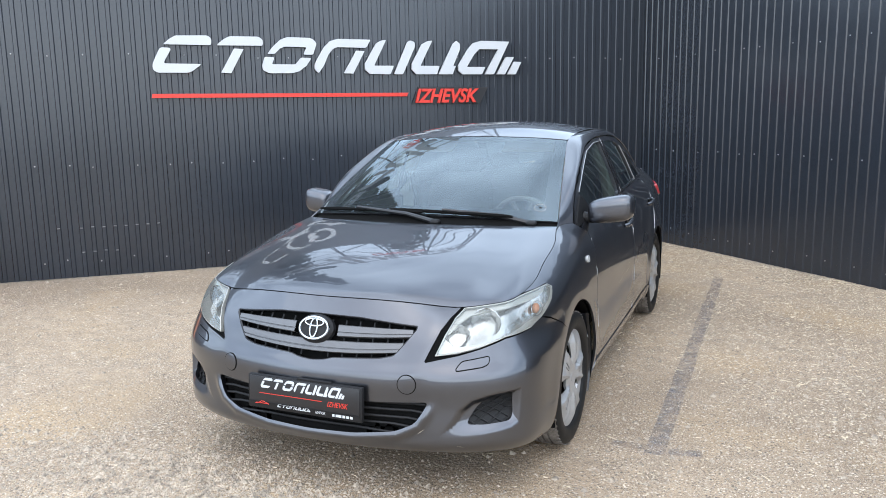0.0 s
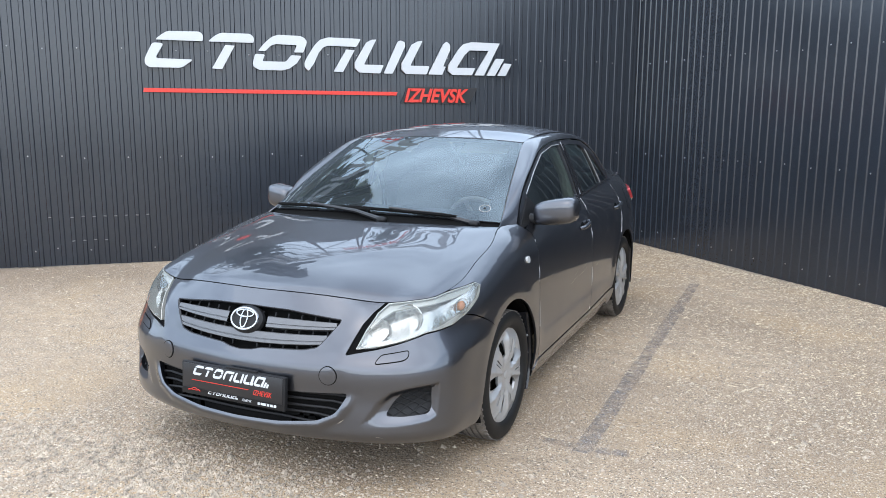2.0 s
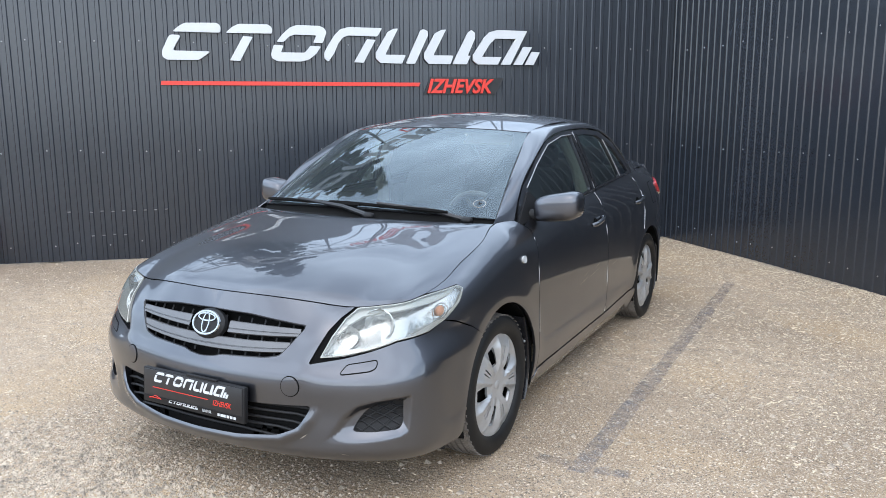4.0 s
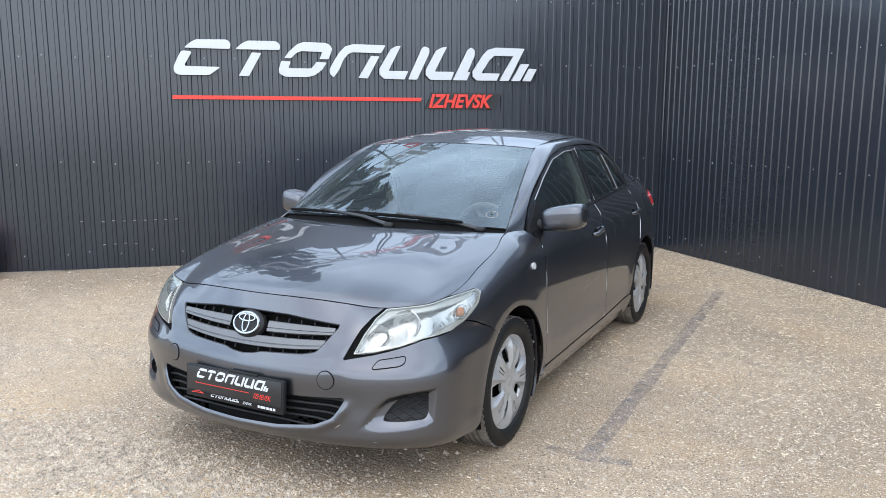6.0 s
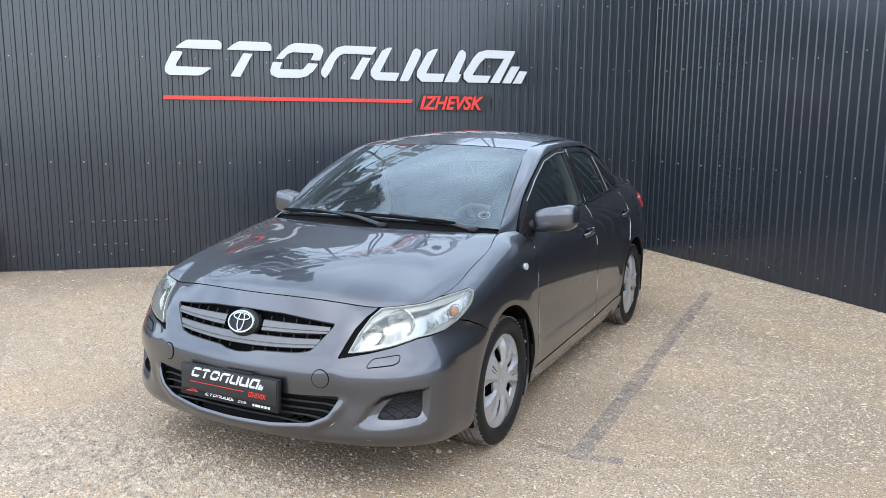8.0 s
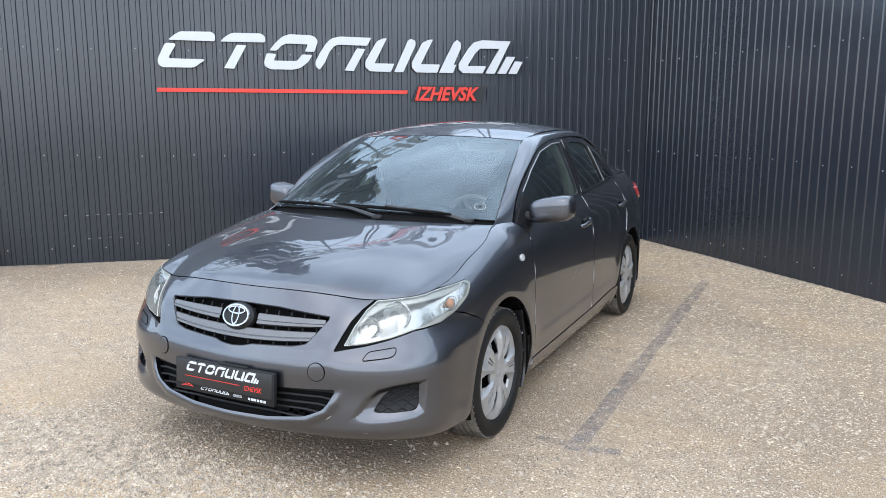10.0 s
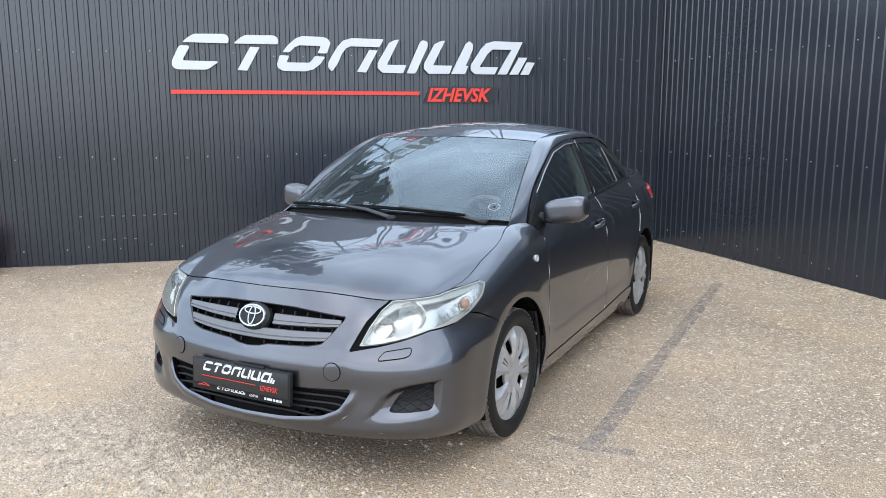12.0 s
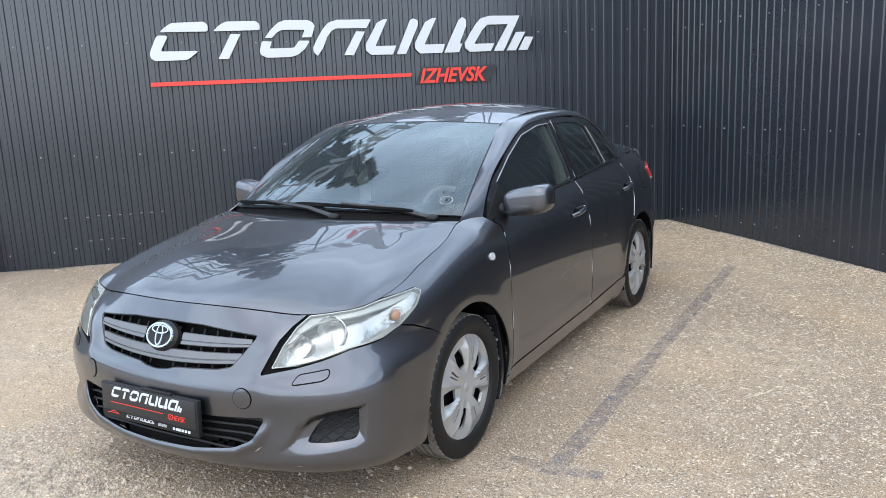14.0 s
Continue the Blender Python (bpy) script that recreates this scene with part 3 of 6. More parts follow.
SIDE = Curve1([0.15, 0.20, 0.28, 0.38, 0.50, 0.62, 0.72, 0.80, 0.86, 0.92, 0.97, 1.02, 1.10],
              [0.06, 0.035, 0.012, 0.001, 0.0, 0.001, 0.006, 0.015, 0.026, 0.044, 0.066, 0.097, 0.16])
REAR = Curve1([0.20, 0.26, 0.34, 0.50, 0.60, 0.64, 0.75, 0.90, 1.05, 1.10], [0.12, 0.04, 0.01, 0.0, 0.01, 0.05, 0.06, 0.08, 0.11, 0.13])
TOP_S = [0, s_x(0.43), s_x(0.65), s_x(0.755), s_y(-1.82), s_y(-1.62), s_y(-1.5), s_y(-1.217), s_y(-1.06), s_y(-0.85), s_y(-0.5), s_y(0.25), s_y(1.0), s_y(1.3), s_y(1.7), s_y(2.05), s_y(2.25), S_END]
TOP_Z = [0.815, 0.803, 0.783, 0.793, 0.809, 0.850, 0.882, 0.950, 0.987, 0.985, 0.993, 1.025, 1.062, 1.075, 1.078, 1.072, 1.070, 1.075]
TOP_R = [0.138, 0.148, 0.165, 0.147, 0.122, 0.108, 0.116, 0.133, 0.165, 0.116, 0.090, 0.099, 0.125, 0.15, 0.180, 0.145, 0.125, 0.12]
top_z, top_r = Curve1(TOP_S, TOP_Z), Curve1(TOP_S, TOP_R)


RIM_HALF = [(0.0, 0.285), (s_x(0.2), 0.290), (s_x(0.38), 0.312), (s_x(0.460), 0.352), (s_x(0.490), 0.395), (s_x(0.515), 0.445)]
RIM = RIM_HALF + RIM_HALF[:0:-1]


HOLLOW = [(s_x(a), b) for a, b in ((0.520, 0.300), (0.566, 0.358), (0.605, 0.416), (0.655, 0.456), (0.722, 0.474), (0.818, 0.486), (0.815, 0.42), (0.808, 0.338), (0.785, 0.322), (0.705, 0.311), (0.625, 0.304))]

HOLLOW_LOW = HOLLOW[7:] + HOLLOW[:1] + HOLLOW[:7:-1]


def inset(s, z):
    y = plan(s)[..., 1]
    wf, wr = 1 - smooth((y + 2.17) / 0.5), smooth((y - 1.75) / 0.4)
    base = wf * FRONT(z) + wr * REAR(z) + (1 - wf - wr) * SIDE(z)
    zt, rt = top_z(s), top_r(s)
    at_top = wf * FRONT(zt) + wr * REAR(zt) + (1 - wf - wr) * SIDE(zt)
    band = np.clip((z - (zt - 0.15)) / 0.15, 0, 1.6)
    # the wheel arches flare slightly
    flare = 0.0
    for yc in (-1.3, 1.3):
        d = np.hypot(y - yc, z - 0.31)
        flare = flare + 0.008 * np.exp(-((d - 0.39) / 0.07) ** 2)
    # the bumper stands out below the headlights
    base = base + 0.034 * smooth((z - 0.575) / 0.11) * np.exp(-((y + 1.82) / 0.17) ** 2)
    at_top = at_top + 0.034 * np.exp(-((y + 1.82) / 0.17) ** 2)
    # ridges from the hood corners down the nose, and a rim round the intake
    x = plan(s)[..., 0]
    base = base - 0.007 * np.exp(-((x - 0.455 - 0.42 * (z - 0.56)) / 0.055) ** 2) * smooth((z - 0.50) / 0.09) * smooth((0.80 - z) / 0.03)
    d = near_edge(np.stack([np.ravel(s), np.ravel(z)], axis=-1), RIM).reshape(np.shape(base))
    base = base - 0.012 * np.exp(-(d / 0.021) ** 2) * smooth((0.452 - z) / 0.07)
    # sharp-edged hollow round the fog lamp blanks, running out to a point
    q = np.stack([np.ravel(s), np.ravel(z)], axis=-1)
    depth = np.where(inside(q, HOLLOW), np.minimum(near_edge(q, HOLLOW) / 0.036, near_edge(q, HOLLOW_LOW) / 0.070), 0.0).reshape(np.shape(base))
    scoop = smooth(depth) * smooth((s - s_x(0.50)) / 0.25)
    # below the windshield pillar the shoulder turns up again
    post = 0.45 * smooth((y + 1.08) / 0.20) * smooth((-0.60 - y) / 0.24)
    curl = (1 - post) * band ** 3 + post * smooth(band / 1.05)
    return base + (rt - at_top) * curl - flare * (1 - wf) + 0.032 * scoop


def body(s, z):
    """The lower body: s runs round the plan outline (negative on the right side), z is the height."""
    s, z = np.asarray(s, float), np.asarray(z, float)
    a = np.abs(s)
    p = plan(a)
    t = plan(a + 1e-3) - plan(a - 1e-3)
    t /= np.linalg.norm(t, axis=-1)[..., None]
    r = inset(a, z)
    x, y = p[..., 0] - t[..., 1] * r, p[..., 1] + t[..., 0] * r
    return np.stack([np.where(s < 0, -x, x), y, z], axis=-1)


def both(fn):
    for side in (1, -1):
        fn(side)


def sz(points, side=1):
    """Points (y, z) on the flank to (s, z)."""
    return [(side * s_y(y), z) for y, z in points]


def arc(yc, zc, r, a0, a1, n):
    return [(yc + r * math.cos(radians(a0 + (a1 - a0) * i / n)), zc + r * math.sin(radians(a0 + (a1 - a0) * i / n))) for i in range(n + 1)]


def top_line(s0, s1, n, drop=0.0):
    return [(s, float(top_z(s)) - drop) for s in np.linspace(s0, s1, n)]


# headlight outline in (s, z)
S_HI, S_LOW, S_REAR = s_x(0.526), s_y(-1.760), s_y(-1.60)
HEAD = [(S_HI, 0.620), (s_x(0.563), 0.692), (s_x(0.605), 0.748), (s_x(0.650), 0.778), *top_line(s_x(0.70), s_y(-1.80), 5, 0.004), (s_y(-1.70), 0.815), (s_y(-1.615), 0.822), (S_REAR, 0.811),
        (s_y(-1.655), 0.772), (S_LOW, 0.719), (s_y(-1.85), 0.691), (s_x(0.79), 0.678), (s_x(0.70), 0.650), (s_x(0.61), 0.630)]


def grow(poly, d):
    """Offset of a counter- or clockwise polygon outwards by d."""
    p = np.array(poly)
    area = 0.5 * np.sum(p[:, 0] * np.roll(p[:, 1], -1) - np.roll(p[:, 0], -1) * p[:, 1])
    e = np.roll(p, -1, axis=0) - p
    n = np.stack([e[:, 1], -e[:, 0]], axis=1) * np.sign(area)
    n /= np.maximum(np.linalg.norm(n, axis=1), 1e-9)[:, None]
    m = n + np.roll(n, 1, axis=0)
    m /= np.maximum((m * m).sum(axis=1) / 2, 0.4)[:, None]
    return [tuple(q) for q in p + m * d]


ARCH_R = 0.372
GRILLE = [(-0.415, 0.728), (-0.2, 0.748), (0, 0.752), (0.2, 0.748), (0.415, 0.728), (0.452, 0.725), (0.45, 0.713), (0.40, 0.655), (0.36, 0.612), (0.30, 0.600), (0.10, 0.590),
          (0.06, 0.580), (0, 0.575), (-0.06, 0.580), (-0.10, 0.590), (-0.30, 0.600), (-0.36, 0.612), (-0.40, 0.655), (-0.45, 0.713), (-0.452, 0.725)]
INTAKE = [(-0.50, 0.445), (-0.3, 0.436), (0.3, 0.436), (0.50, 0.445), (0.475, 0.40), (0.447, 0.360), (0.37, 0.326), (0.2, 0.306), (0.0, 0.301), (-0.2, 0.306), (-0.37, 0.326), (-0.447, 0.360), (-0.475, 0.40)]
FOG = [(0.636, 0.352), (0.672, 0.412), (0.705, 0.442), (0.792, 0.468), (0.800, 0.462), (0.797, 0.375), (0.783, 0.353), (0.70, 0.347)]


def on_front(poly, side=1):
    return [(math.copysign(s_x(abs(x)), x) * side, z) for x, z in poly]


def front_bumper():
    seam = s_y(-1.60)
    half = []
    half += [(0, 0.243), (s_x(0.5), 0.239), (s_x(0.72), 0.229), (s_y(-1.80), 0.215), (s_y(-1.69), 0.215)]
    half += sz(arc(-1.3, 0.31, ARCH_R, 192, 127, 10))
    half += sz([(-1.60, 0.655), (-1.70, 0.698)])
    half += [(s_y(-1.762), 0.714), (s_y(-1.85), 0.684), (s_x(0.79), 0.670), (s_x(0.70), 0.641), (s_x(0.61), 0.618), (s_x(0.530), 0.603), (s_x(0.488), 0.595), (s_x(0.484), 0.601), (s_x(0.512), 0.655), (s_x(0.545), 0.712), (s_x(0.585), 0.752), (s_x(0.632), 0.781)]
    half += [(s, z - 0.003) for s, z in top_line(s_x(0.60), 0.03, 8)]
    outline = half + [(-s, z) for s, z in half[::-1] if s > 0.001] 
    bumper = trimmed("front_bumper", body, outline, PAINT, car, "grey bumper with scuffed lower lip",
                     holes=[rounded(on_front(GRILLE), 0.012, 2), rounded(on_front(INTAKE), 0.02, 3), rounded(on_front(FOG), 0.02, 3), rounded(on_front(FOG, -1), 0.02, 3)], step=0.0085, flange=0.03)
    return bumper


bumper = front_bumper()


def inner(depth):
    """The body surface, moved inwards."""
    def fn(s, z):
        p = body(s, z)
        e = 1e-3
        n = np.cross(body(s + e, z) - body(s - e, z), body(s, z + e) - body(s, z - e))
        n /= np.maximum(np.linalg.norm(n, axis=-1), 1e-12)[..., None]
        c = p.copy()
        c[..., 1] -= np.clip(c[..., 1], -1.2, 1.2)
        c[..., 2] -= 0.6
        sign_n = np.sign((n * c).sum(axis=-1))[..., None]
        return p - n * sign_n * depth
    return fn


def fender(side):
    o = sz(arc(-1.3, 0.31, ARCH_R, 127, 0, 22)) + sz([(-0.928, 0.25), (-0.93, 0.23), (-0.885, 0.23), (-0.885, 0.5), (-0.872, 0.75), (-0.845, 0.90), (-0.835, 0.935), (-0.86, 0.955)])
    o += [(s, z - 0.0005) for s, z in top_line(s_y(-0.90), s_y(-1.775), 14)]
    o += sz([(-1.70, 0.8185), (-1.613, 0.827), (-1.596, 0.812), (-1.651, 0.769), (-1.752, 0.717), (-1.70, 0.704), (-1.60, 0.661)])
    trimmed("fender", body, [(side * s, z) for s, z in o], PAINT, car, step=0.03)


both(fender)


def front_door(side):
    o = sz([(-0.878, 0.262), (-0.878, 0.5), (-0.866, 0.75), (-0.838, 0.905), (-0.828, 0.935), (-0.85, 0.962), (-0.80, 0.978), (-0.5, 0.990), (0.0, 1.010), (0.247, 1.022), (0.268, 0.97),
            (0.272, 0.80), (0.262, 0.5), (0.262, 0.277)])
    return trimmed("front_door", body, [(side * s, z) for s, z in o], PAINT, car, "grey door with thin scratches" if side > 0 else "", step=0.035)


def rear_door(side):
    o = sz([(0.270, 0.279), (0.270, 0.5), (0.280, 0.80), (0.276, 0.97), (0.257, 1.022), (0.7, 1.044), (1.12, 1.064), (1.165, 1.04), (1.20, 0.93), (1.19, 0.80), (1.12, 0.68)])
    o += sz(arc(1.3, 0.31, ARCH_R + 0.012, 124, 168, 8)) + sz([(0.88, 0.31)])
    return trimmed("rear_door", body, [(side * s, z) for s, z in o], PAINT, car, step=0.035)


doors = {}
for side in (1, -1):
    doors[side] = (front_door(side), rear_door(side))


def quarter(side):
    o = sz([(1.128, 1.066), (1.172, 1.042), (1.208, 0.93), (1.198, 0.80), (1.13, 0.69)])
    o += sz(arc(1.3, 0.31, ARCH_R, 120, 20, 18)) + sz([(1.69, 0.60), (1.95, 0.62), (2.08, 0.64), (2.09, 0.80), (2.09, 1.0)])
    o += [(s, z - 0.002) for s, z in top_line(s_y(2.08), s_y(1.15), 12)]
    trimmed("quarter_panel", body, [(side * s, z) for s, z in o], PAINT, car, step=0.035)


both(quarter)


def sill(side):
    o = sz([(-0.93, 0.225), (-0.885, 0.225), (-0.875, 0.256), (0.262, 0.271), (0.88, 0.303), (0.93, 0.29), (0.97, 0.19), (0.90, 0.165), (-0.90, 0.165)])
    trimmed("sill", body, [(side * s, z) for s, z in o], PAINT, car, step=0.03, lift=0.004, flange=0.05)


both(sill)


def rear_bumper():
    half = sz(arc(1.3, 0.31, ARCH_R, 15, -15, 6)) [::-1]
    o = [(s_y(1.66), 0.22), *half, (s_y(1.70), 0.592), (s_y(1.95), 0.612), (S_END - 0.5, 0.63), (S_END, 0.63), (S_END, 0.24), (s_y(2.1), 0.22)]
    for side in (1, -1):
        trimmed("rear_bumper", body, [(side * s, z) for s, z in o], PAINT, car, step=0.04)
        o2 = [(s_y(2.01), 0.63), (S_END - 0.5, 0.638), (S_END, 0.638), (S_END, 1.072), *top_line(S_END - 0.05, s_y(2.07), 8), (s_y(2.0), 0.93)]
        trimmed("boot_panel", body, [(side * s, z) for s, z in o2], PAINT, car, step=0.04, lift=0.003)
        lamp = sz([(1.75, 0.955), (1.80, 0.88), (1.98, 0.83), (2.2, 0.81), (2.2, 0.95), (2.02, 0.975), (1.85, 0.97)])
        trimmed("tail_lamp", body, [(side * s, z) for s, z in lamp], REDLENS, car, "red lamp lens", step=0.03, lift=0.014, flange=0.03)


rear_bumper()


# hood, glass and roof as smooth sheets between four curves
def top3(s):
    s = np.asarray(s, float)
    return body(s, top_z(np.abs(s)) + 0.0005)


S_HOOD0, S_HOOD1 = s_y(-1.81), s_y(-1.055)
cowl_mid = (0.0, -1.235, 1.002)
hood_l, hood_r = tuple(top3(-S_HOOD1)), tuple(top3(S_HOOD1))
hood_back = through_points([np.array(hood_l) + (0.008, 0, 0), (-0.40, -1.19, 1.000), cowl_mid, (0.40, -1.19, 1.000), np.array(hood_r) - (0.008, 0, 0)])


def hood_front(u):
    return top3(-S_HOOD0 + 2 * S_HOOD0 * u) + np.stack([-0.003 * np.sign(u - 0.5) * (np.abs(u - 0.5) > 0.45), 0.003 + 0 * u, 0 * u], axis=-1)


def hood_side(sg):
    return lambda v: top3(sg * (S_HOOD0 + (S_HOOD1 - S_HOOD0) * v)) - np.array([sg * 0.001, 0, 0])


def hood_bulge(u, v):
    b = 0.045 * (1 - np.abs(2 * u - 1) ** 2.8) * np.sin(np.pi * np.clip(v, 0, 1) ** 0.62) ** 1.0
    side_line = 0.002 * np.exp(-((np.abs(2 * u - 1) - 0.70) / 0.24) ** 2) * np.sin(np.pi * v) * smooth((1 - np.abs(2 * u - 1)) / 0.12)
    return np.stack([0 * u, 0 * u, b + side_line], axis=-1)


hood = patch("hood", coons(hood_front, hood_back, hood_side(-1), hood_side(1), hood_bulge), 64, 48, PAINT, car, "grey bonnet reflecting the sign", flange=0.02)

GL_BOT = through_points([(-0.70, -1.00, 1.005), (-0.61, -1.056, 1.015), (-0.42, -1.115, 1.027), (0, -1.16, 1.036), (0.42, -1.115, 1.027), (0.61, -1.056, 1.015), (0.70, -1.00, 1.005)])
GL_TOP = through_points([(-0.565, -0.285, 1.385), (-0.48, -0.309, 1.394), (-0.3, -0.333, 1.405), (0, -0.345, 1.412), (0.3, -0.333, 1.405), (0.48, -0.309, 1.394), (0.565, -0.285, 1.385)])


def line3(a, b, bow=(0, 0, 0)):
    a, b, bow = np.array(a, float), np.array(b, float), np.array(bow, float)
    return lambda t: a + (b - a) * t[..., None] + bow * (4 * t * (1 - t))[..., None]


def glass_fn(lift=0.0):
    bow = (0.0, -0.012, 0.014)
    f = coons(GL_BOT, GL_TOP, line3((-0.70, -1.00, 1.005), (-0.565, -0.285, 1.385), bow), line3((0.70, -1.00, 1.005), (0.565, -0.285, 1.385), bow))
    return lambda u, v: f(u, v) + np.array([0, -0.5, 0.85]) * lift


windshield = patch("windshield", glass_fn(), 96, 48, WINDSHIELD, car, "windshield reflecting sky and tree")
windshield.visible_shadow = False
# black ceramic border of the windshield, on the inside
trimmed("windshield_border", lambda a, b: glass_fn(-0.007)(a, b), [(0, 0), (1, 0), (1, 1), (0, 1)], GLOSSBLACK, windshield, holes=[rounded([(0.058, 0.10), (0.942, 0.10), (0.942, 0.958), (0.058, 0.958)], 0.06, 4)], step=0.02, flange=0)

ROOF_SIDE = through_points([(0.565, -0.285, 1.386), (0.562, 0.0, 1.424), (0.562, 0.4, 1.436), (0.558, 0.75, 1.420), (0.553, 1.03, 1.375)])
ROOF_REAR = through_points([(-0.553, 1.03, 1.375), (-0.3, 1.06, 1.398), (0, 1.07, 1.405), (0.3, 1.06, 1.398), (0.553, 1.03, 1.375)])
MIRRORED = np.array([-1.0, 1.0, 1.0])
roof = patch("roof", coons(GL_TOP, ROOF_REAR, lambda v: ROOF_SIDE(v) * MIRRORED, ROOF_SIDE,
                           lambda u, v: np.stack([0 * u, 0 * u, 0.030 * (1 - (2 * u - 1) ** 2) * np.sin(np.pi * v) ** 0.8 + 0.002], axis=-1)), 30, 36, PAINT, car, flange=0.012)

REAR_BOT = through_points([(-0.625, 1.60, 1.105), (-0.3, 1.69, 1.12), (0, 1.71, 1.125), (0.3, 1.69, 1.12), (0.625, 1.60, 1.105)])
rear_glass = patch("rear_window", coons(ROOF_REAR, REAR_BOT, line3((-0.553, 1.03, 1.375), (-0.625, 1.60, 1.105), (0, 0, 0.03)), line3((0.553, 1.03, 1.375), (0.625, 1.60, 1.105), (0, 0, 0.03))), 20, 14, SIDEGLASS, car)
rear_glass.visible_shadow = False
lid_side = through_points([(0.625, 1.60, 1.104), tuple(top3(s_y(1.85))), tuple(top3(s_y(2.1)))])
lid_rear = through_points([tuple(np.array(top3(s_y(2.1))) * MIRRORED), (-0.4, 2.215, 1.094), (0, 2.24, 1.097), (0.4, 2.215, 1.094), tuple(top3(s_y(2.1)))])
patch("boot_lid", coons(REAR_BOT, lid_rear, lambda v: lid_side(v) * MIRRORED, lid_side, lambda u, v: np.stack([0 * u, 0 * u, 0.014 * np.sin(np.pi * v) * (1 - (2 * u - 1) ** 2) + 0.004 * v ** 6 * (1 - (2 * u - 1) ** 6)], axis=-1)), 24, 20, PAINT, car, flange=0.02)

def glass_edge(t):
    return (0.706 - 0.137 * t, -1.0 + 0.715 * t - 0.048 * t * (1 - t), 1.003 + 0.38 * t + 0.056 * t * (1 - t))


S_POST0, S_POST1 = s_y(-1.05), s_y(-0.897)
INNER_RAIL = through_points([tuple(top3(S_POST0)), glass_edge(0.15), glass_edge(0.4), glass_edge(0.7), (0.569, -0.285, 1.384), (0.566, 0.0, 1.422), (0.566, 0.4, 1.434), (0.562, 0.75, 1.417), (0.557, 1.03, 1.372), (0.585, 1.30, 1.245), (0.612, 1.50, 1.150), (0.630, 1.60, 1.104), (0.672, 1.73, 1.084)])
OUTER_RAIL = through_points([tuple(top3(S_POST1)), (0.735, -0.818, 1.074), (0.722, -0.735, 1.148), (0.699, -0.53, 1.254), (0.668, -0.28, 1.348), (0.652, -0.01, 1.388), (0.648, 0.4, 1.398), (0.654, 0.70, 1.378), (0.685, 0.92, 1.305), (0.733, 1.09, 1.165), (0.752, 1.19, 1.082), (0.722, 1.42, 1.0785), (0.694, 1.68, 1.0815)])


def rail(side):
    def fn(u, v):
        a, b = INNER_RAIL(v), OUTER_RAIL(v)
        w = (1 - u)[:, None] * a + u[:, None] * b
        # the foot of the pillar follows the fender's upper edge
        foot = top3(S_POST0 + (S_POST1 - S_POST0) * u) - ((1 - u)[:, None] * top3(S_POST0) + u[:, None] * top3(S_POST1))
        w = w + foot * (1 - smooth(v / 0.07))[:, None]
        out = np.stack([0.55 + 0 * u, 0 * u, 0.8 + 0 * u], axis=-1) * (0.016 * 4 * u * (1 - u) * smooth(v / 0.15) * smooth((1 - v) / 0.15))[:, None]
        return (w + out) * np.array([side, 1, 1])
    patch("roof_pillar_rail", fn, 10, 90, PAINT, car, flange=0.006)


both(rail)


def house(y, z):
    """The side of the passenger cabin: half width by place and height."""
    return 0.786 - 0.30 * (z - 1.02) - 0.24 * (z - 1.02) ** 2 - 0.010 * (y - 0.2) ** 2 - 0.034 * smooth((-0.55 - y) / 0.40)


def cabin(side, lift=0.0):
    return lambda y, z: np.stack([side * (house(y, z) + lift), y, z], axis=-1)


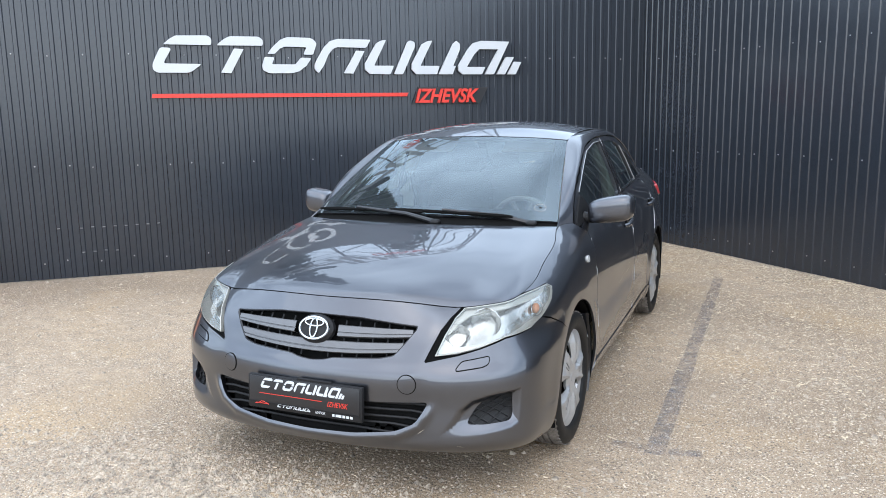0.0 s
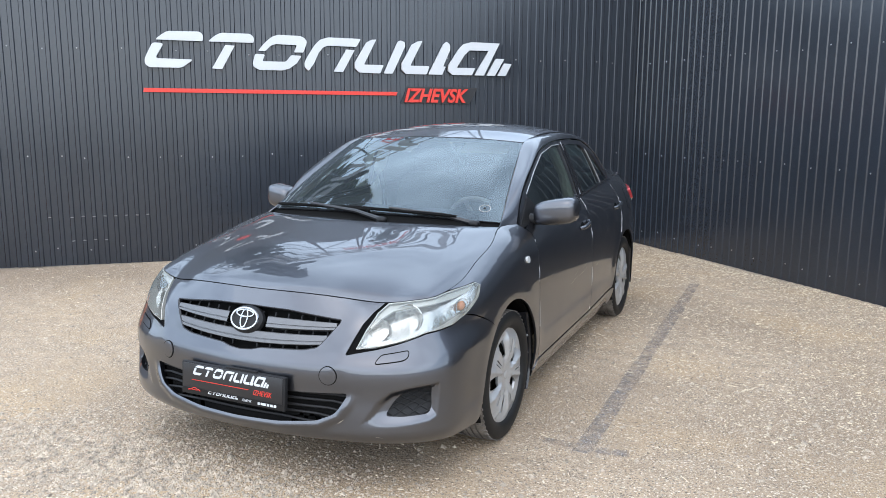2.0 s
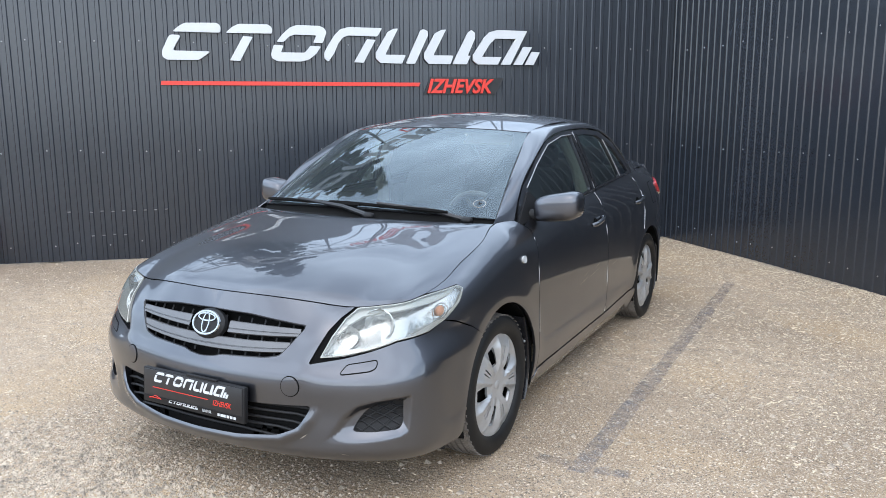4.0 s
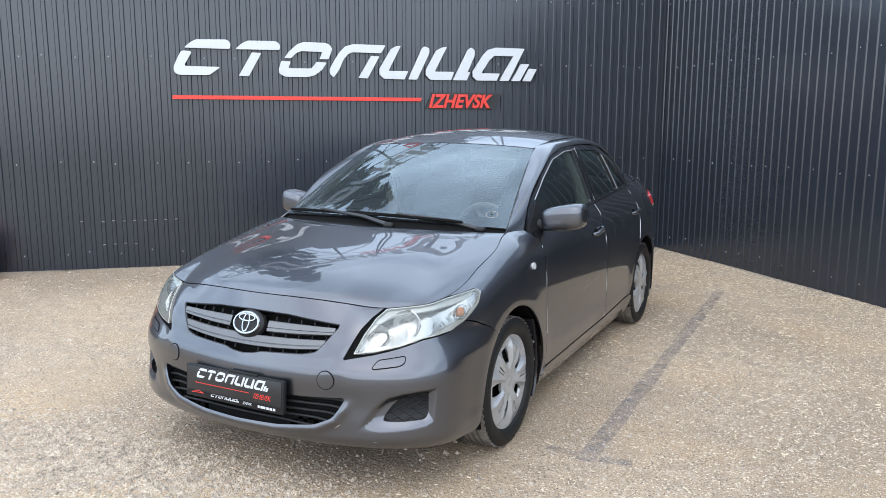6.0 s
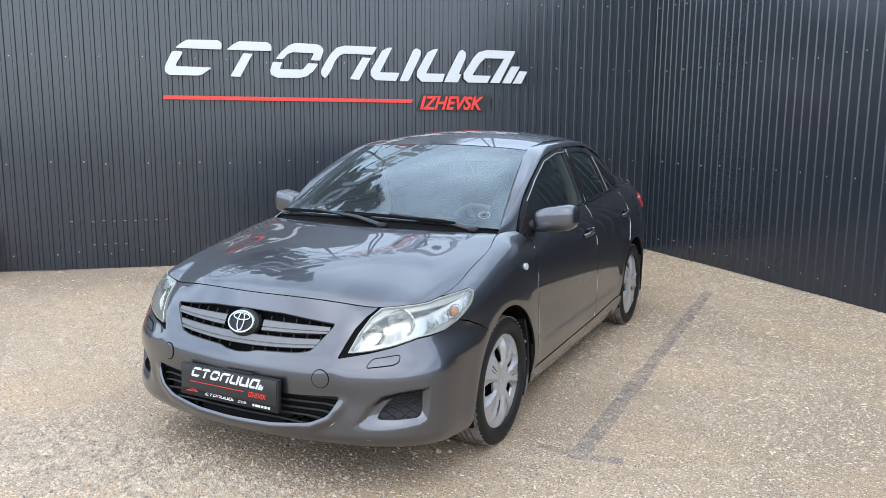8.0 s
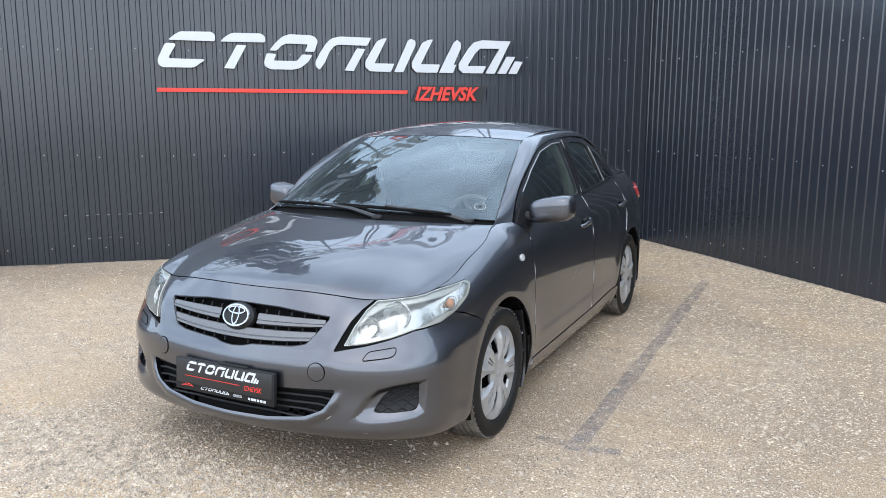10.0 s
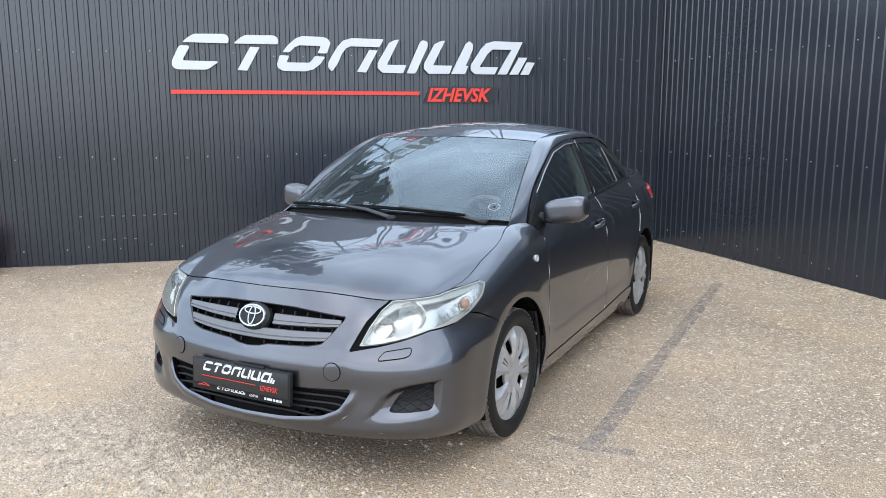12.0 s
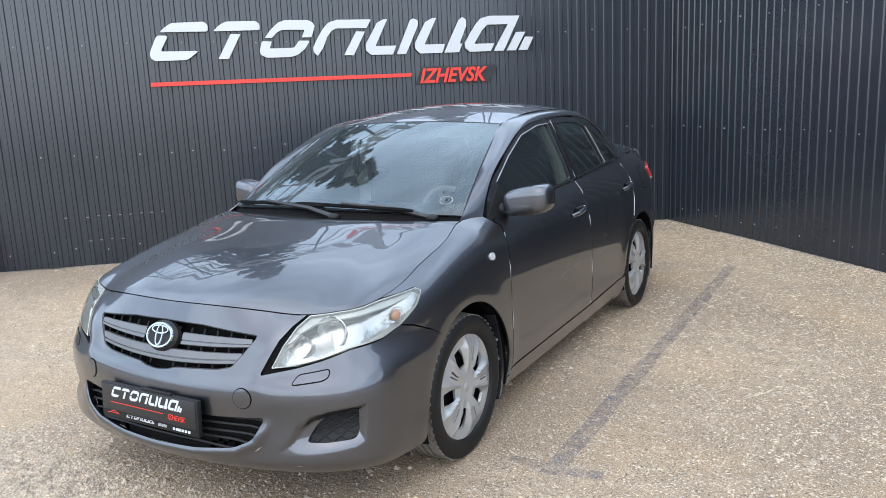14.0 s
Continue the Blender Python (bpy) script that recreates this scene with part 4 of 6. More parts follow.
def side_windows(side):
    fd, rd = doors[side]
    f_out = [(-0.875, 0.968), (-0.810, 1.068), (-0.732, 1.140), (-0.53, 1.246), (-0.28, 1.340), (-0.01, 1.381), (0.193, 1.388), (0.250, 1.026), (0.0, 1.014), (-0.5, 0.994)]
    f_glass = [(-0.600, 1.010), (-0.705, 1.122), (-0.51, 1.228), (-0.27, 1.318), (-0.02, 1.356), (0.145, 1.360), (0.190, 1.045), (0.0, 1.034)]
    frame_f = trimmed("window_frame", cabin(side, 0.002), f_out, PAINT, fd, holes=[rounded(f_glass, 0.012, 3)], step=0.04, flange=0.02)
    pane = trimmed("window_glass", cabin(side, -0.008), grow(f_glass, 0.006), SIDEGLASS, fd, "green tinted window glass", step=0.08, flange=0)
    pane.visible_shadow = False
    r_out = [(0.259, 1.028), (0.202, 1.388), (0.4, 1.392), (0.70, 1.371), (0.91, 1.298), (1.08, 1.158), (1.165, 1.072), (1.12, 1.068), (0.7, 1.049)]
    r_glass = [(0.315, 1.050), (0.262, 1.358), (0.42, 1.362), (0.64, 1.348), (0.715, 1.322), (0.845, 1.075)]
    q_glass = [(0.885, 1.080), (0.760, 1.312), (0.88, 1.262), (1.06, 1.112), (1.09, 1.085)]
    trimmed("window_frame", cabin(side, 0.002), r_out, PAINT, rd, holes=[rounded(r_glass, 0.012, 3), rounded(q_glass, 0.01, 3)], step=0.04, flange=0.02)
    for poly in (r_glass, q_glass):
        pane = trimmed("window_glass", cabin(side, -0.008), grow(poly, 0.006), SIDEGLASS, rd, "green tinted window glass", step=0.08, flange=0)
        pane.visible_shadow = False
    # black seal strips along the belt and round the glass
    for d, pts in ((fd, [(-0.60, 1.004), (-0.3, 1.015), (0.0, 1.028), (0.246, 1.040)]), (rd, [(0.262, 1.041), (0.7, 1.062), (1.11, 1.080)])):
        bm = bmesh.new()
        tube(bm, [(side * (house(y, z) + 0.004), y, z) for y, z in pts], 0.009, 6)
        part("belt_seal", bm, GLOSSBLACK, d)
    # pale strips: the glint on the doors' folded edges is put into their colour
    for d, pts, r in ((fd, [(-0.705, 1.128), (-0.51, 1.234), (-0.27, 1.324), (-0.02, 1.362), (0.140, 1.366)], 0.0028), (fd, [(0.195, 1.380), (0.247, 1.040)], 0.0035),
                      (rd, [(0.720, 1.318), (0.760, 1.235), (0.845, 1.070)], 0.003)):
        bm = bmesh.new()
        tube(bm, [(side * (house(y, z) + 0.006), y, z) for y, z in pts], r, 6)
        part("window_glint", bm, EDGEGLINT, d, "thin pale strip for light caught on the edge")
    for d, pts in ((fd, [(0.245, 1.020), (0.267, 0.965), (0.271, 0.80), (0.261, 0.5), (0.261, 0.285)]), (fd, [(-0.877, 0.45), (-0.865, 0.75), (-0.837, 0.905)]),
                   (rd, [(1.165, 1.035), (1.198, 0.93), (1.189, 0.80), (1.12, 0.685)])):
        bm = bmesh.new()
        tube(bm, [tuple(body(np.array([side * s_y(y)]), np.array([z]))[0]) for y, z in pts], 0.0018 if pts[0][0] < 0 else 0.0036, 6)
        part("door_glint", bm, EDGEGLINT, d, "thin pale strip for light caught on the edge")
    trimmed("pillar_cover", cabin(side, 0.006), [(0.195, 1.045), (0.247, 1.045), (0.193, 1.366), (0.150, 1.364)], GLOSSBLACK, fd, "black pillar strip", step=0.05, flange=0.004)
    trimmed("pillar_cover", cabin(side, 0.006), [(0.263, 1.05), (0.310, 1.052), (0.258, 1.366), (0.206, 1.366)], GLOSSBLACK, rd, "black pillar strip", step=0.05, flange=0.004)
    trimmed("mirror_base", cabin(side, 0.012), rounded([(-0.885, 0.962), (-0.795, 1.045), (-0.712, 1.118), (-0.61, 1.012), (-0.63, 0.985)], 0.02, 3), TRIM, fd, "black triangular mirror base", step=0.04, flange=0.02)


both(side_windows)


# wheels
WHEEL_R = 0.318


def wheel_at(x, y, side, steer=0.0):
    wheel = new("wheel")
    wheel.parent = car
    wheel.matrix_local = pose(x, y, WHEEL_R - 0.008, 0, 0, steer)
    flip = Matrix.Diagonal((side, 1, 1, 1))
    prof = [(-0.09, 0.205), (-0.100, 0.225), (-0.106, 0.26), (-0.100, 0.295), (-0.088, 0.309)]
    for x0 in (-0.045, -0.015, 0.015, 0.045):
        prof += [(x0 - 0.005, 0.318 - x0 * x0 * 0.9), (x0 - 0.0045, 0.309), (x0 + 0.0045, 0.309), (x0 + 0.005, 0.318 - x0 * x0 * 0.9)]
    tread_prof = [(-0.088, 0.309), *prof[5:], (0.088, 0.309)]
    bm = bmesh.new()
    lathe(bm, tread_prof, 96, flip)
    part("tread", bm, TREAD, wheel, "dusty grooved tread")
    bm = bmesh.new()
    lathe(bm, [(0.088, 0.309), (0.095, 0.303), (0.101, 0.294), (0.1045, 0.282), (0.105, 0.268), (0.103, 0.252), (0.098, 0.240), (0.090, 0.232), (0.080, 0.226)], 72, flip)
    lathe(bm, [(-0.088, 0.309), (-0.100, 0.295), (-0.106, 0.26), (-0.100, 0.225), (-0.09, 0.205)], 72, flip)
    part("sidewall", bm, RUBBER, wheel, "black tyre sidewall")
    # transverse cuts at the tread's shoulder
    bm = bmesh.new()
    for i in range(56):
        a = 2 * math.pi * i / 56
        for xs in (-1, 1):
            box(bm, (0.030, 0.010, 0.004), (0, 0, 0), turn=flip @ pose(xs * 0.078, 0.3115 * math.cos(a), 0.3115 * math.sin(a)) @ Matrix.Rotation(a + math.pi / 2, 4, "X"))
    tagged(part("tread_block", bm, TREAD, wheel), kind="stuff")
    # steel wheel in near-black: the shade behind the cover is its colour
    bm = bmesh.new()
    lathe(bm, [(0.045, 0.0), (0.045, 0.21), (-0.08, 0.22), (-0.08, 0.0)], 32, flip)
    part("rim", bm, DARKVOID, wheel, "steel wheel, blackened in colour, behind the cover")

    def face(a, b):
        r, th = np.hypot(a, b), np.arctan2(b, a)
        turn = np.abs(np.mod(th * 5 / (2 * np.pi) + 0.5, 1.0) - 0.5) * 2     # 0 on a spoke's middle, 1 between two spokes
        r = r / 1.105
        out = smooth((r - 0.045) / 0.05)
        gap = smooth((turn - 0.42) / 0.32) * out
        h = 0.088 + 0.012 * smooth((r - 0.02) / 0.08) - 0.016 * smooth((r - 0.15) / 0.055)
        h = h - 0.017 * gap * smooth((0.202 - r) / 0.035)
        # raised ridges along both edges of a spoke, a shallow trough down its middle
        h = h + 0.006 * np.exp(-((turn - 0.44) / 0.08) ** 2) * out * smooth((0.203 - r) / 0.012) - 0.003 * np.exp(-(turn / 0.16) ** 2) * out
        return np.stack([side * h, a, b], axis=-1)
    holes = []
    for i in range(5):
        c = 2 * math.pi * (i + 0.5) / 5
        def pol(r, a):
            return (1.105 * r * math.cos(c + a), 1.105 * r * math.sin(c + a))
        holes.append(rounded([pol(0.088, -0.24), pol(0.088, 0.24), pol(0.130, 0.205), pol(0.168, 0.145), pol(0.168, -0.145), pol(0.130, -0.205)], 0.008, 3))
        c0 = 2 * math.pi * i / 5
        for d in (-0.055, 0.055):
            holes.append([(1.105 * r * math.cos(c0 + a), 1.105 * r * math.sin(c0 + a)) for r, a in ((0.100, d - 0.026), (0.160, d - 0.020), (0.160, d + 0.020), (0.100, d + 0.026))])
    ring = [(0.228 * math.cos(2 * math.pi * i / 72), 0.228 * math.sin(2 * math.pi * i / 72)) for i in range(72)]
    trimmed("wheel_cover", face, ring, COVER, wheel, "silver multi-spoke plastic wheel cover", holes=holes, step=0.0085, flange=0.012, core=(-side * 1.0, 0, 0))
    bm = bmesh.new()
    lathe(bm, [(0.092, 0.0), (0.0915, 0.012), (0.089, 0.020), (0.084, 0.024)], 24, flip)
    part("hub_badge", bm, COVER, wheel, "round centre badge")
    return wheel


for side in (1, -1):
    for y in (-1.3, 1.3):
        wheel_at(side * 0.765, y, side)


def arch_liner(side):
    for yc in (-1.3, 1.3):
        bm = bmesh.new()
        a = [math.pi * i / 20 for i in range(-2, 23)]
        rows = [[bm.verts.new((side * x, yc + r * math.cos(t), 0.31 + r * math.sin(t))) for t in a] for x, r in ((0.868, ARCH_R - 0.004), (0.80, 0.385), (0.55, 0.385), (0.545, 0.02))]
        for r0, r1 in zip(rows, rows[1:]):
            for i in range(len(a) - 1):
                bm.faces.new((r0[i], r0[i + 1], r1[i + 1], r1[i]))
        part("arch_liner", bm, DARKVOID, car, "black wheel arch liner")


both(arch_liner)

# floor pan and front cavity, so that no daylight shows through
bm = bmesh.new()
box(bm, (1.30, 3.9, 0.05), (0, 0.05, 0.24))
box(bm, (1.10, 0.5, 0.42), (0, -1.80, 0.46), 0.05)
box(bm, (1.40, 0.06, 0.55), (0, -0.95, 0.62))
part("floor_pan", bm, DARKVOID, car)


# ---- car: nose ----
# grille: black back sheet for the cavity's shade, two broad slats, fine uprights, emblem
grille = trimmed("grille", inner(0.06), grow(on_front(GRILLE), 0.03), DARKVOID, car, "black grille opening with two grey bars", step=0.04, flange=0)


def bar_curve(z_mid, z_end, x_end):
    return lambda x: z_mid + (z_end - z_mid) * (abs(x) / x_end) ** 2


def slat(z0, z1, x_in, x_out, sides, name="slat", lift=-0.004):
    """A broad bar with a raised lower lip, bowed with the nose."""
    for sg in sides:
        n = 24
        verts, faces = [], []
        if sg == 0:
            xs = np.linspace(-x_out, x_out, n + 1)
        else:
            xs = np.linspace(x_in, x_out, n + 1) * sg
        prof = [(-0.030, 1.0), (-0.004, 1.0), (0.0, 0.93), (0.001, 0.40), (-0.004, 0.37), (-0.004, 0.32), (0.002, 0.29), (0.002, 0.05), (-0.004, 0.0), (-0.03, 0.0)]
        for x in xs:
            s = math.copysign(s_x(abs(x)), x)
            lo, hi = z0(x), z1(x)
            for off, t in prof:
                z = lo + (hi - lo) * t
                verts.append(inner(-off + 0.004)(np.array([s]), np.array([z]))[0])
        k = len(prof)
        for i in range(n):
            for j in range(k - 1):
                faces.append((i * k + j, (i + 1) * k + j, (i + 1) * k + j + 1, i * k + j + 1))
        link_mesh(name, verts, faces, SLATPAINT, grille, "matt grey grille bar", smooth_faces=False)


UP_LO, UP_HI = bar_curve(0.671, 0.684, 0.43), bar_curve(0.716, 0.712, 0.43)
LO_LO, LO_HI = bar_curve(0.609, 0.628, 0.40), bar_curve(0.655, 0.664, 0.40)
slat(UP_LO, UP_HI, 0.105, 0.432, (1, -1))
slat(LO_LO, LO_HI, 0.0, 0.395, (0,))
for i in range(13):
    x = -0.39 + 0.065 * i
    if abs(x) < 0.03:
        continue
    s = math.copysign(s_x(abs(x)), x)
    hi, lo = 0.735, 0.592 + 0.06 * max(0, abs(x) - 0.33) / 0.1
    bm = bmesh.new()
    p = [tuple(inner(0.022)(np.array([s]), np.array([z]))[0]) for z in np.linspace(lo, hi, 5)]
    tube(bm, p, 0.0035, 5)
    part("upright", bm, TRIM, grille)
# rim of the grille
bm = bmesh.new()
rim = [tuple(inner(0.006)(np.array([s]), np.array([z]))[0]) for s, z in dense(rounded(on_front(GRILLE), 0.012, 2), 0.03)]
tube(bm, rim + rim[:1], 0.006, 6, cap=False)
part("rim_trim", bm, GLOSSBLACK, grille)

# oval emblem of three rings, as plain shapes
BADGE_M = pose(0, -2.163, 0.698, 90 - 24, 0, 0)


def oval_ring(bm, a, b, w, at=(0, 0), thick=0.006, n=40, m=BADGE_M, z0=0.0):
    prof = [(-w, 0), (-w * 0.6, thick), (w * 0.6, thick), (w, 0)]
    rings = []
    for i in range(n):
        t = 2 * math.pi * i / n
        c, s = math.cos(t), math.sin(t)
        rings.append([bm.verts.new(m @ Vector((at[0] + (a + d) * c, at[1] + (b + d) * s, z0 + h))) for d, h in prof])
    for i in range(n):
        r0, r1 = rings[i], rings[(i + 1) % n]
        for j in range(len(prof) - 1):
            bm.faces.new((r0[j], r1[j], r1[j + 1], r0[j + 1]))
    bmesh.ops.recalc_face_normals(bm, faces=bm.faces)


emblem = new("emblem")
emblem.parent = car
bm = bmesh.new()
oval_ring(bm, 0.066, 0.045, 0.0058)
part("outer_ring", bm, CHROME, emblem, "chrome oval ring")
bm = bmesh.new()
oval_ring(bm, 0.043, 0.0145, 0.0046, at=(0, 0.022))
part("cross_oval", bm, CHROME, emblem, "chrome oval")
bm = bmesh.new()
oval_ring(bm, 0.0165, 0.038, 0.0046, at=(0, 0.0))
part("upright_oval", bm, CHROME, emblem, "chrome oval")
bm = bmesh.new()
lathe(bm, [(-0.030, 0.085), (-0.012, 0.083), (0.000, 0.069), (0.001, 0.0)], 40, BADGE_M @ Matrix.Diagonal((1, 0.72, 1, 1)) @ Matrix(((0, 1, 0, 0), (0, 0, 1, 0), (1, 0, 0, 0), (0, 0, 0, 1))))
part("emblem_base", bm, TRIM, emblem, "dark grey emblem base")

# lower intake with slats, on a black back sheet for the cavity's shade
intake = trimmed("lower_intake", inner(0.045), grow(on_front(INTAKE), 0.075), DARKVOID, car, "black lower air intake", step=0.05, flange=0)
for z, wide in ((0.326, 0.36), (0.350, 0.43), (0.376, 0.455), (0.404, 0.472), (0.430, 0.485)):
    bm = bmesh.new()
    xs = np.linspace(-wide, wide, 25)
    lo = []
    for x in xs:
        s = math.copysign(s_x(abs(x)), x)
        lo.append(tuple(inner(0.022)(np.array([s]), np.array([z]))[0]))
    tube(bm, lo, 0.0055, 6)
    part("slat", bm, TRIM, intake)


# fog lamp blanks with diamond mesh
def fog_blank(side):
    o = on_front(FOG, side)
    blank = trimmed("fog_blank", inner(0.026), grow(o, 0.010), TRIM, car, "black mesh fog lamp cover", step=0.02, flange=0)
    bm = bmesh.new()
    surf = inner(0.020)
    for fam in (1, -1):
        for c in np.arange(-0.6, 1.0, 0.030):
            pts = []
            for t in np.linspace(0, 1, 40):
                s = side * (s_x(0.62) + t * (s_x(0.83) - s_x(0.62)))
                z = 0.41 + c * 0.9 + fam * 0.45 * (abs(s) - s_x(0.72))
                if inside(np.array([[s, z]]), o)[0]:
                    pts.append(tuple(surf(np.array([s]), np.array([z]))[0]))
            if len(pts) > 2:
                tube(bm, pts, 0.0032, 5)
    part("mesh", bm, TRIM, blank, "black diamond mesh")


both(fog_blank)


# round covers, washer covers, marker lamps, flaps
def small_cover(name, poly, side, label, material=PAINT, lift=0.0035, groove=0.004):
    pts = [(side * s, z) for s, z in poly]
    trimmed("joint", body, grow(pts, groove), DARKVOID, bumper, step=0.02, lift=0.0008, flange=0)
    return trimmed(name, body, pts, material, bumper, label, step=0.02, lift=lift, flange=0.004)


for side in (1, -1):
    c = (s_x(0.418), 0.513)
    small_cover("tow_eye_cover", [(c[0] + 0.035 * math.cos(2 * math.pi * i / 28), c[1] + 0.035 * math.sin(2 * math.pi * i / 28)) for i in range(28)], side, "round painted tow eye cover")
    small_cover("washer_cover", rounded([(s_x(0.600), 0.566), (s_x(0.625), 0.597), (s_x(0.725), 0.613), (s_x(0.72), 0.588), (s_x(0.70), 0.578)], 0.012, 3), side, "painted headlamp washer cover")
    # black sheet for the shade in the corner beside the headlight
    trimmed("headlight_gap", inner(0.012), [(side * s, z) for s, z in grow(HEAD, 0.030)], DARKVOID, bumper, holes=[[(side * s, z) for s, z in grow(HEAD, 0.004)]], step=0.03, flange=0.008)
    m = [(side * (s_y(-1.033) + 0.022 * math.cos(2 * math.pi * i / 24)), 0.831 + 0.017 * math.sin(2 * math.pi * i / 24)) for i in range(24)]
    trimmed("side_marker", body, m, WHITELENS, car, "white oval side lamp", step=0.012, lift=0.007, flange=0.01)


def superblob(bm, at, half, e=0.45, n=20, m=20, shape=None):
    def pw(v, k):
        return math.copysign(abs(v) ** k, v)
    grid = []
    for j in range(m + 1):
        b = -math.pi / 2 + math.pi * j / m
        row = []
        for i in range(n):
            a = 2 * math.pi * i / n
            v = Vector((half[0] * pw(math.cos(b), e) * pw(math.cos(a), e), half[1] * pw(math.cos(b), e) * pw(math.sin(a), e), half[2] * pw(math.sin(b), e)))
            row.append(bm.verts.new(Vector(at) + (shape(v) if shape else v)))
        grid.append(row)
    for j in range(m):
        for i in range(n):
            bm.faces.new((grid[j][i], grid[j][(i + 1) % n], grid[j + 1][(i + 1) % n], grid[j + 1][i]))
    bmesh.ops.remove_doubles(bm, verts=bm.verts, dist=1e-5)
    bmesh.ops.recalc_face_normals(bm, faces=bm.faces)


# headlights
def lamp_back(s, z):
    """The bottom of the lamp housing, shallower towards its tip."""
    d = 0.055 - 0.045 * smooth((np.abs(s) - s_y(-1.88)) / (s_y(-1.62) - s_y(-1.88)))
    a, b = inner(0.0)(s, z), inner(0.05)(s, z)
    return a + (b - a) * (d / 0.05)[..., None]


def headlight(side):
    lamp = new("headlight")
    lamp.parent = car
    lamp["label"] = "clear headlight with silver reflectors and amber bulb"
    o = [(side * s, z) for s, z in HEAD]
    lens = trimmed("lens", body, o, LENS, lamp, "clear plastic lens", step=0.025, lift=0.003, flange=0)
    lens.visible_shadow = False
    trimmed("housing", lamp_back, grow(o, 0.002), REFLECTOR, lamp, "silver housing", step=0.03, flange=0)
    # walls of the housing
    loop = dense(o, 0.025)
    a, b = inner(0.002)(*np.array(loop).T), lamp_back(*np.array(loop).T)
    k = len(loop)
    link_mesh("housing_wall", list(a) + list(b), [(i, (i + 1) % k, k + (i + 1) % k, k + i) for i in range(k)], LAMPWHITE, lamp)
    # frosted upper band
    band = [(s_x(0.570), 0.700), (s_x(0.61), 0.750), (s_x(0.655), 0.777), *top_line(s_x(0.70), s_y(-1.80), 5, 0.006), (s_y(-1.70), 0.812), (s_y(-1.625), 0.822), (s_y(-1.66), 0.806), (s_y(-1.78), 0.788), (s_x(0.74), 0.772), (s_x(0.67), 0.760), (s_x(0.622), 0.735), (s_x(0.580), 0.70)]
    trimmed("upper_band", inner(0.010), [(side * s, z) for s, z in band], LAMPWHITE, lamp, "pale frosted band", step=0.03, flange=0.01)
    # reflector bowls
    for x, z, r, name in ((0.622, 0.682, 0.044, "inner_reflector"), (0.735, 0.722, 0.054, "main_reflector")):
        p = body(np.array([s_x(x)]), np.array([z]))[0]
        q = body(np.array([s_x(x + r * 0.75)]), np.array([z]))[0]
        at = Vector((side * (p[0] - 0.022), max(p[1], q[1] - 0.02) + 0.032, z))
        m = Matrix.Translation(at) @ pose(0, 0, 0, 0, 0, side * 14) @ Matrix(((0, 1, 0, 0), (-1, 0, 0, 0), (0, 0, 1, 0), (0, 0, 0, 1)))
        bm = bmesh.new()
        prof = [(0.0, r * 1.12)] + [(-0.050 * (1 - (i / 5) ** 2), r * 1.06 * i / 5) for i in range(5, 0, -1)]
        lathe(bm, prof, 15, m)
        cut = random.Random(int(r * 1000))
        for v in bm.verts:      # pressed facets, each at its own tilt
            v.co += Vector((0, cut.uniform(-0.0035, 0.0035), cut.uniform(-0.0015, 0.0015)))
        bowl = part(name, bm, REFLECTOR, lamp, "faceted silver bowl", smooth_angle=6)
        bm = bmesh.new()
        lathe(bm, [(-0.05, 0.005), (-0.030, 0.005), (-0.026, 0.003), (-0.025, 0.0)], 12, m)
        part("bulb_cap", bm, CHROME, lamp, "chrome bulb cap")
    # indicator
    at = inner(0.022)(np.array([side * s_y(-1.752)]), np.array([0.756]))[0]
    bm = bmesh.new()
    superblob(bm, tuple(at), (0.015, 0.027, 0.021), 1.0, 18, 12)
    part("indicator_bulb", bm, AMBER, lamp, "amber indicator bulb")
    bm = bmesh.new()
    ring = []
    for i in range(25):
        t = 2 * math.pi * i / 24
        ring.append(tuple(inner(0.012)(np.array([side * (s_y(-1.755) + 0.040 * math.cos(t))]), np.array([0.752 + 0.026 * math.sin(t) + 0.012 * math.cos(t)]))[0]))
    tube(bm, ring, 0.0022, 6, cap=False)
    part("indicator_bowl", bm, REFLECTOR, lamp, "silver rim of the indicator")
    for i in range(15):
        s = s_x(0.664) + i * 0.0062
        bm = bmesh.new()
        tube(bm, [tuple(inner(0.030)(np.array([side * s]), np.array([z]))[0]) for z in np.linspace(0.655 + 0.002 * i, 0.700 + 0.003 * i, 4)], 0.0012, 5)
        part("lens_rib", bm, REFLECTOR, lamp)
    bm = bmesh.new()
    edge = [tuple(inner(-0.001)(np.array([s]), np.array([z]))[0]) for s, z in loop]
    tube(bm, edge + edge[:1], 0.0022, 6, cap=False)
    part("lens_edge", bm, LAMPWHITE, lamp)


both(headlight)

# ---- number plate ----
plate_ob = new("number_plate")
plate_ob.parent = car
plate_ob.matrix_local = pose(-0.010, -2.246, 0.430, -4, 0, 0)
plate_ob["label"] = "black dealer plate with white and red lettering"
bm = bmesh.new()
box(bm, (0.536, 0.022, 0.140), (0, 0.006, 0), 0.004)
part("frame", bm, TRIM, plate_ob, "black plastic plate frame")
bm = bmesh.new()
box(bm, (0.518, 0.004, 0.108), (0, -0.006, 0.011), 0.001)
part("card", bm, PLATEBLACK, plate_ob, "black card")
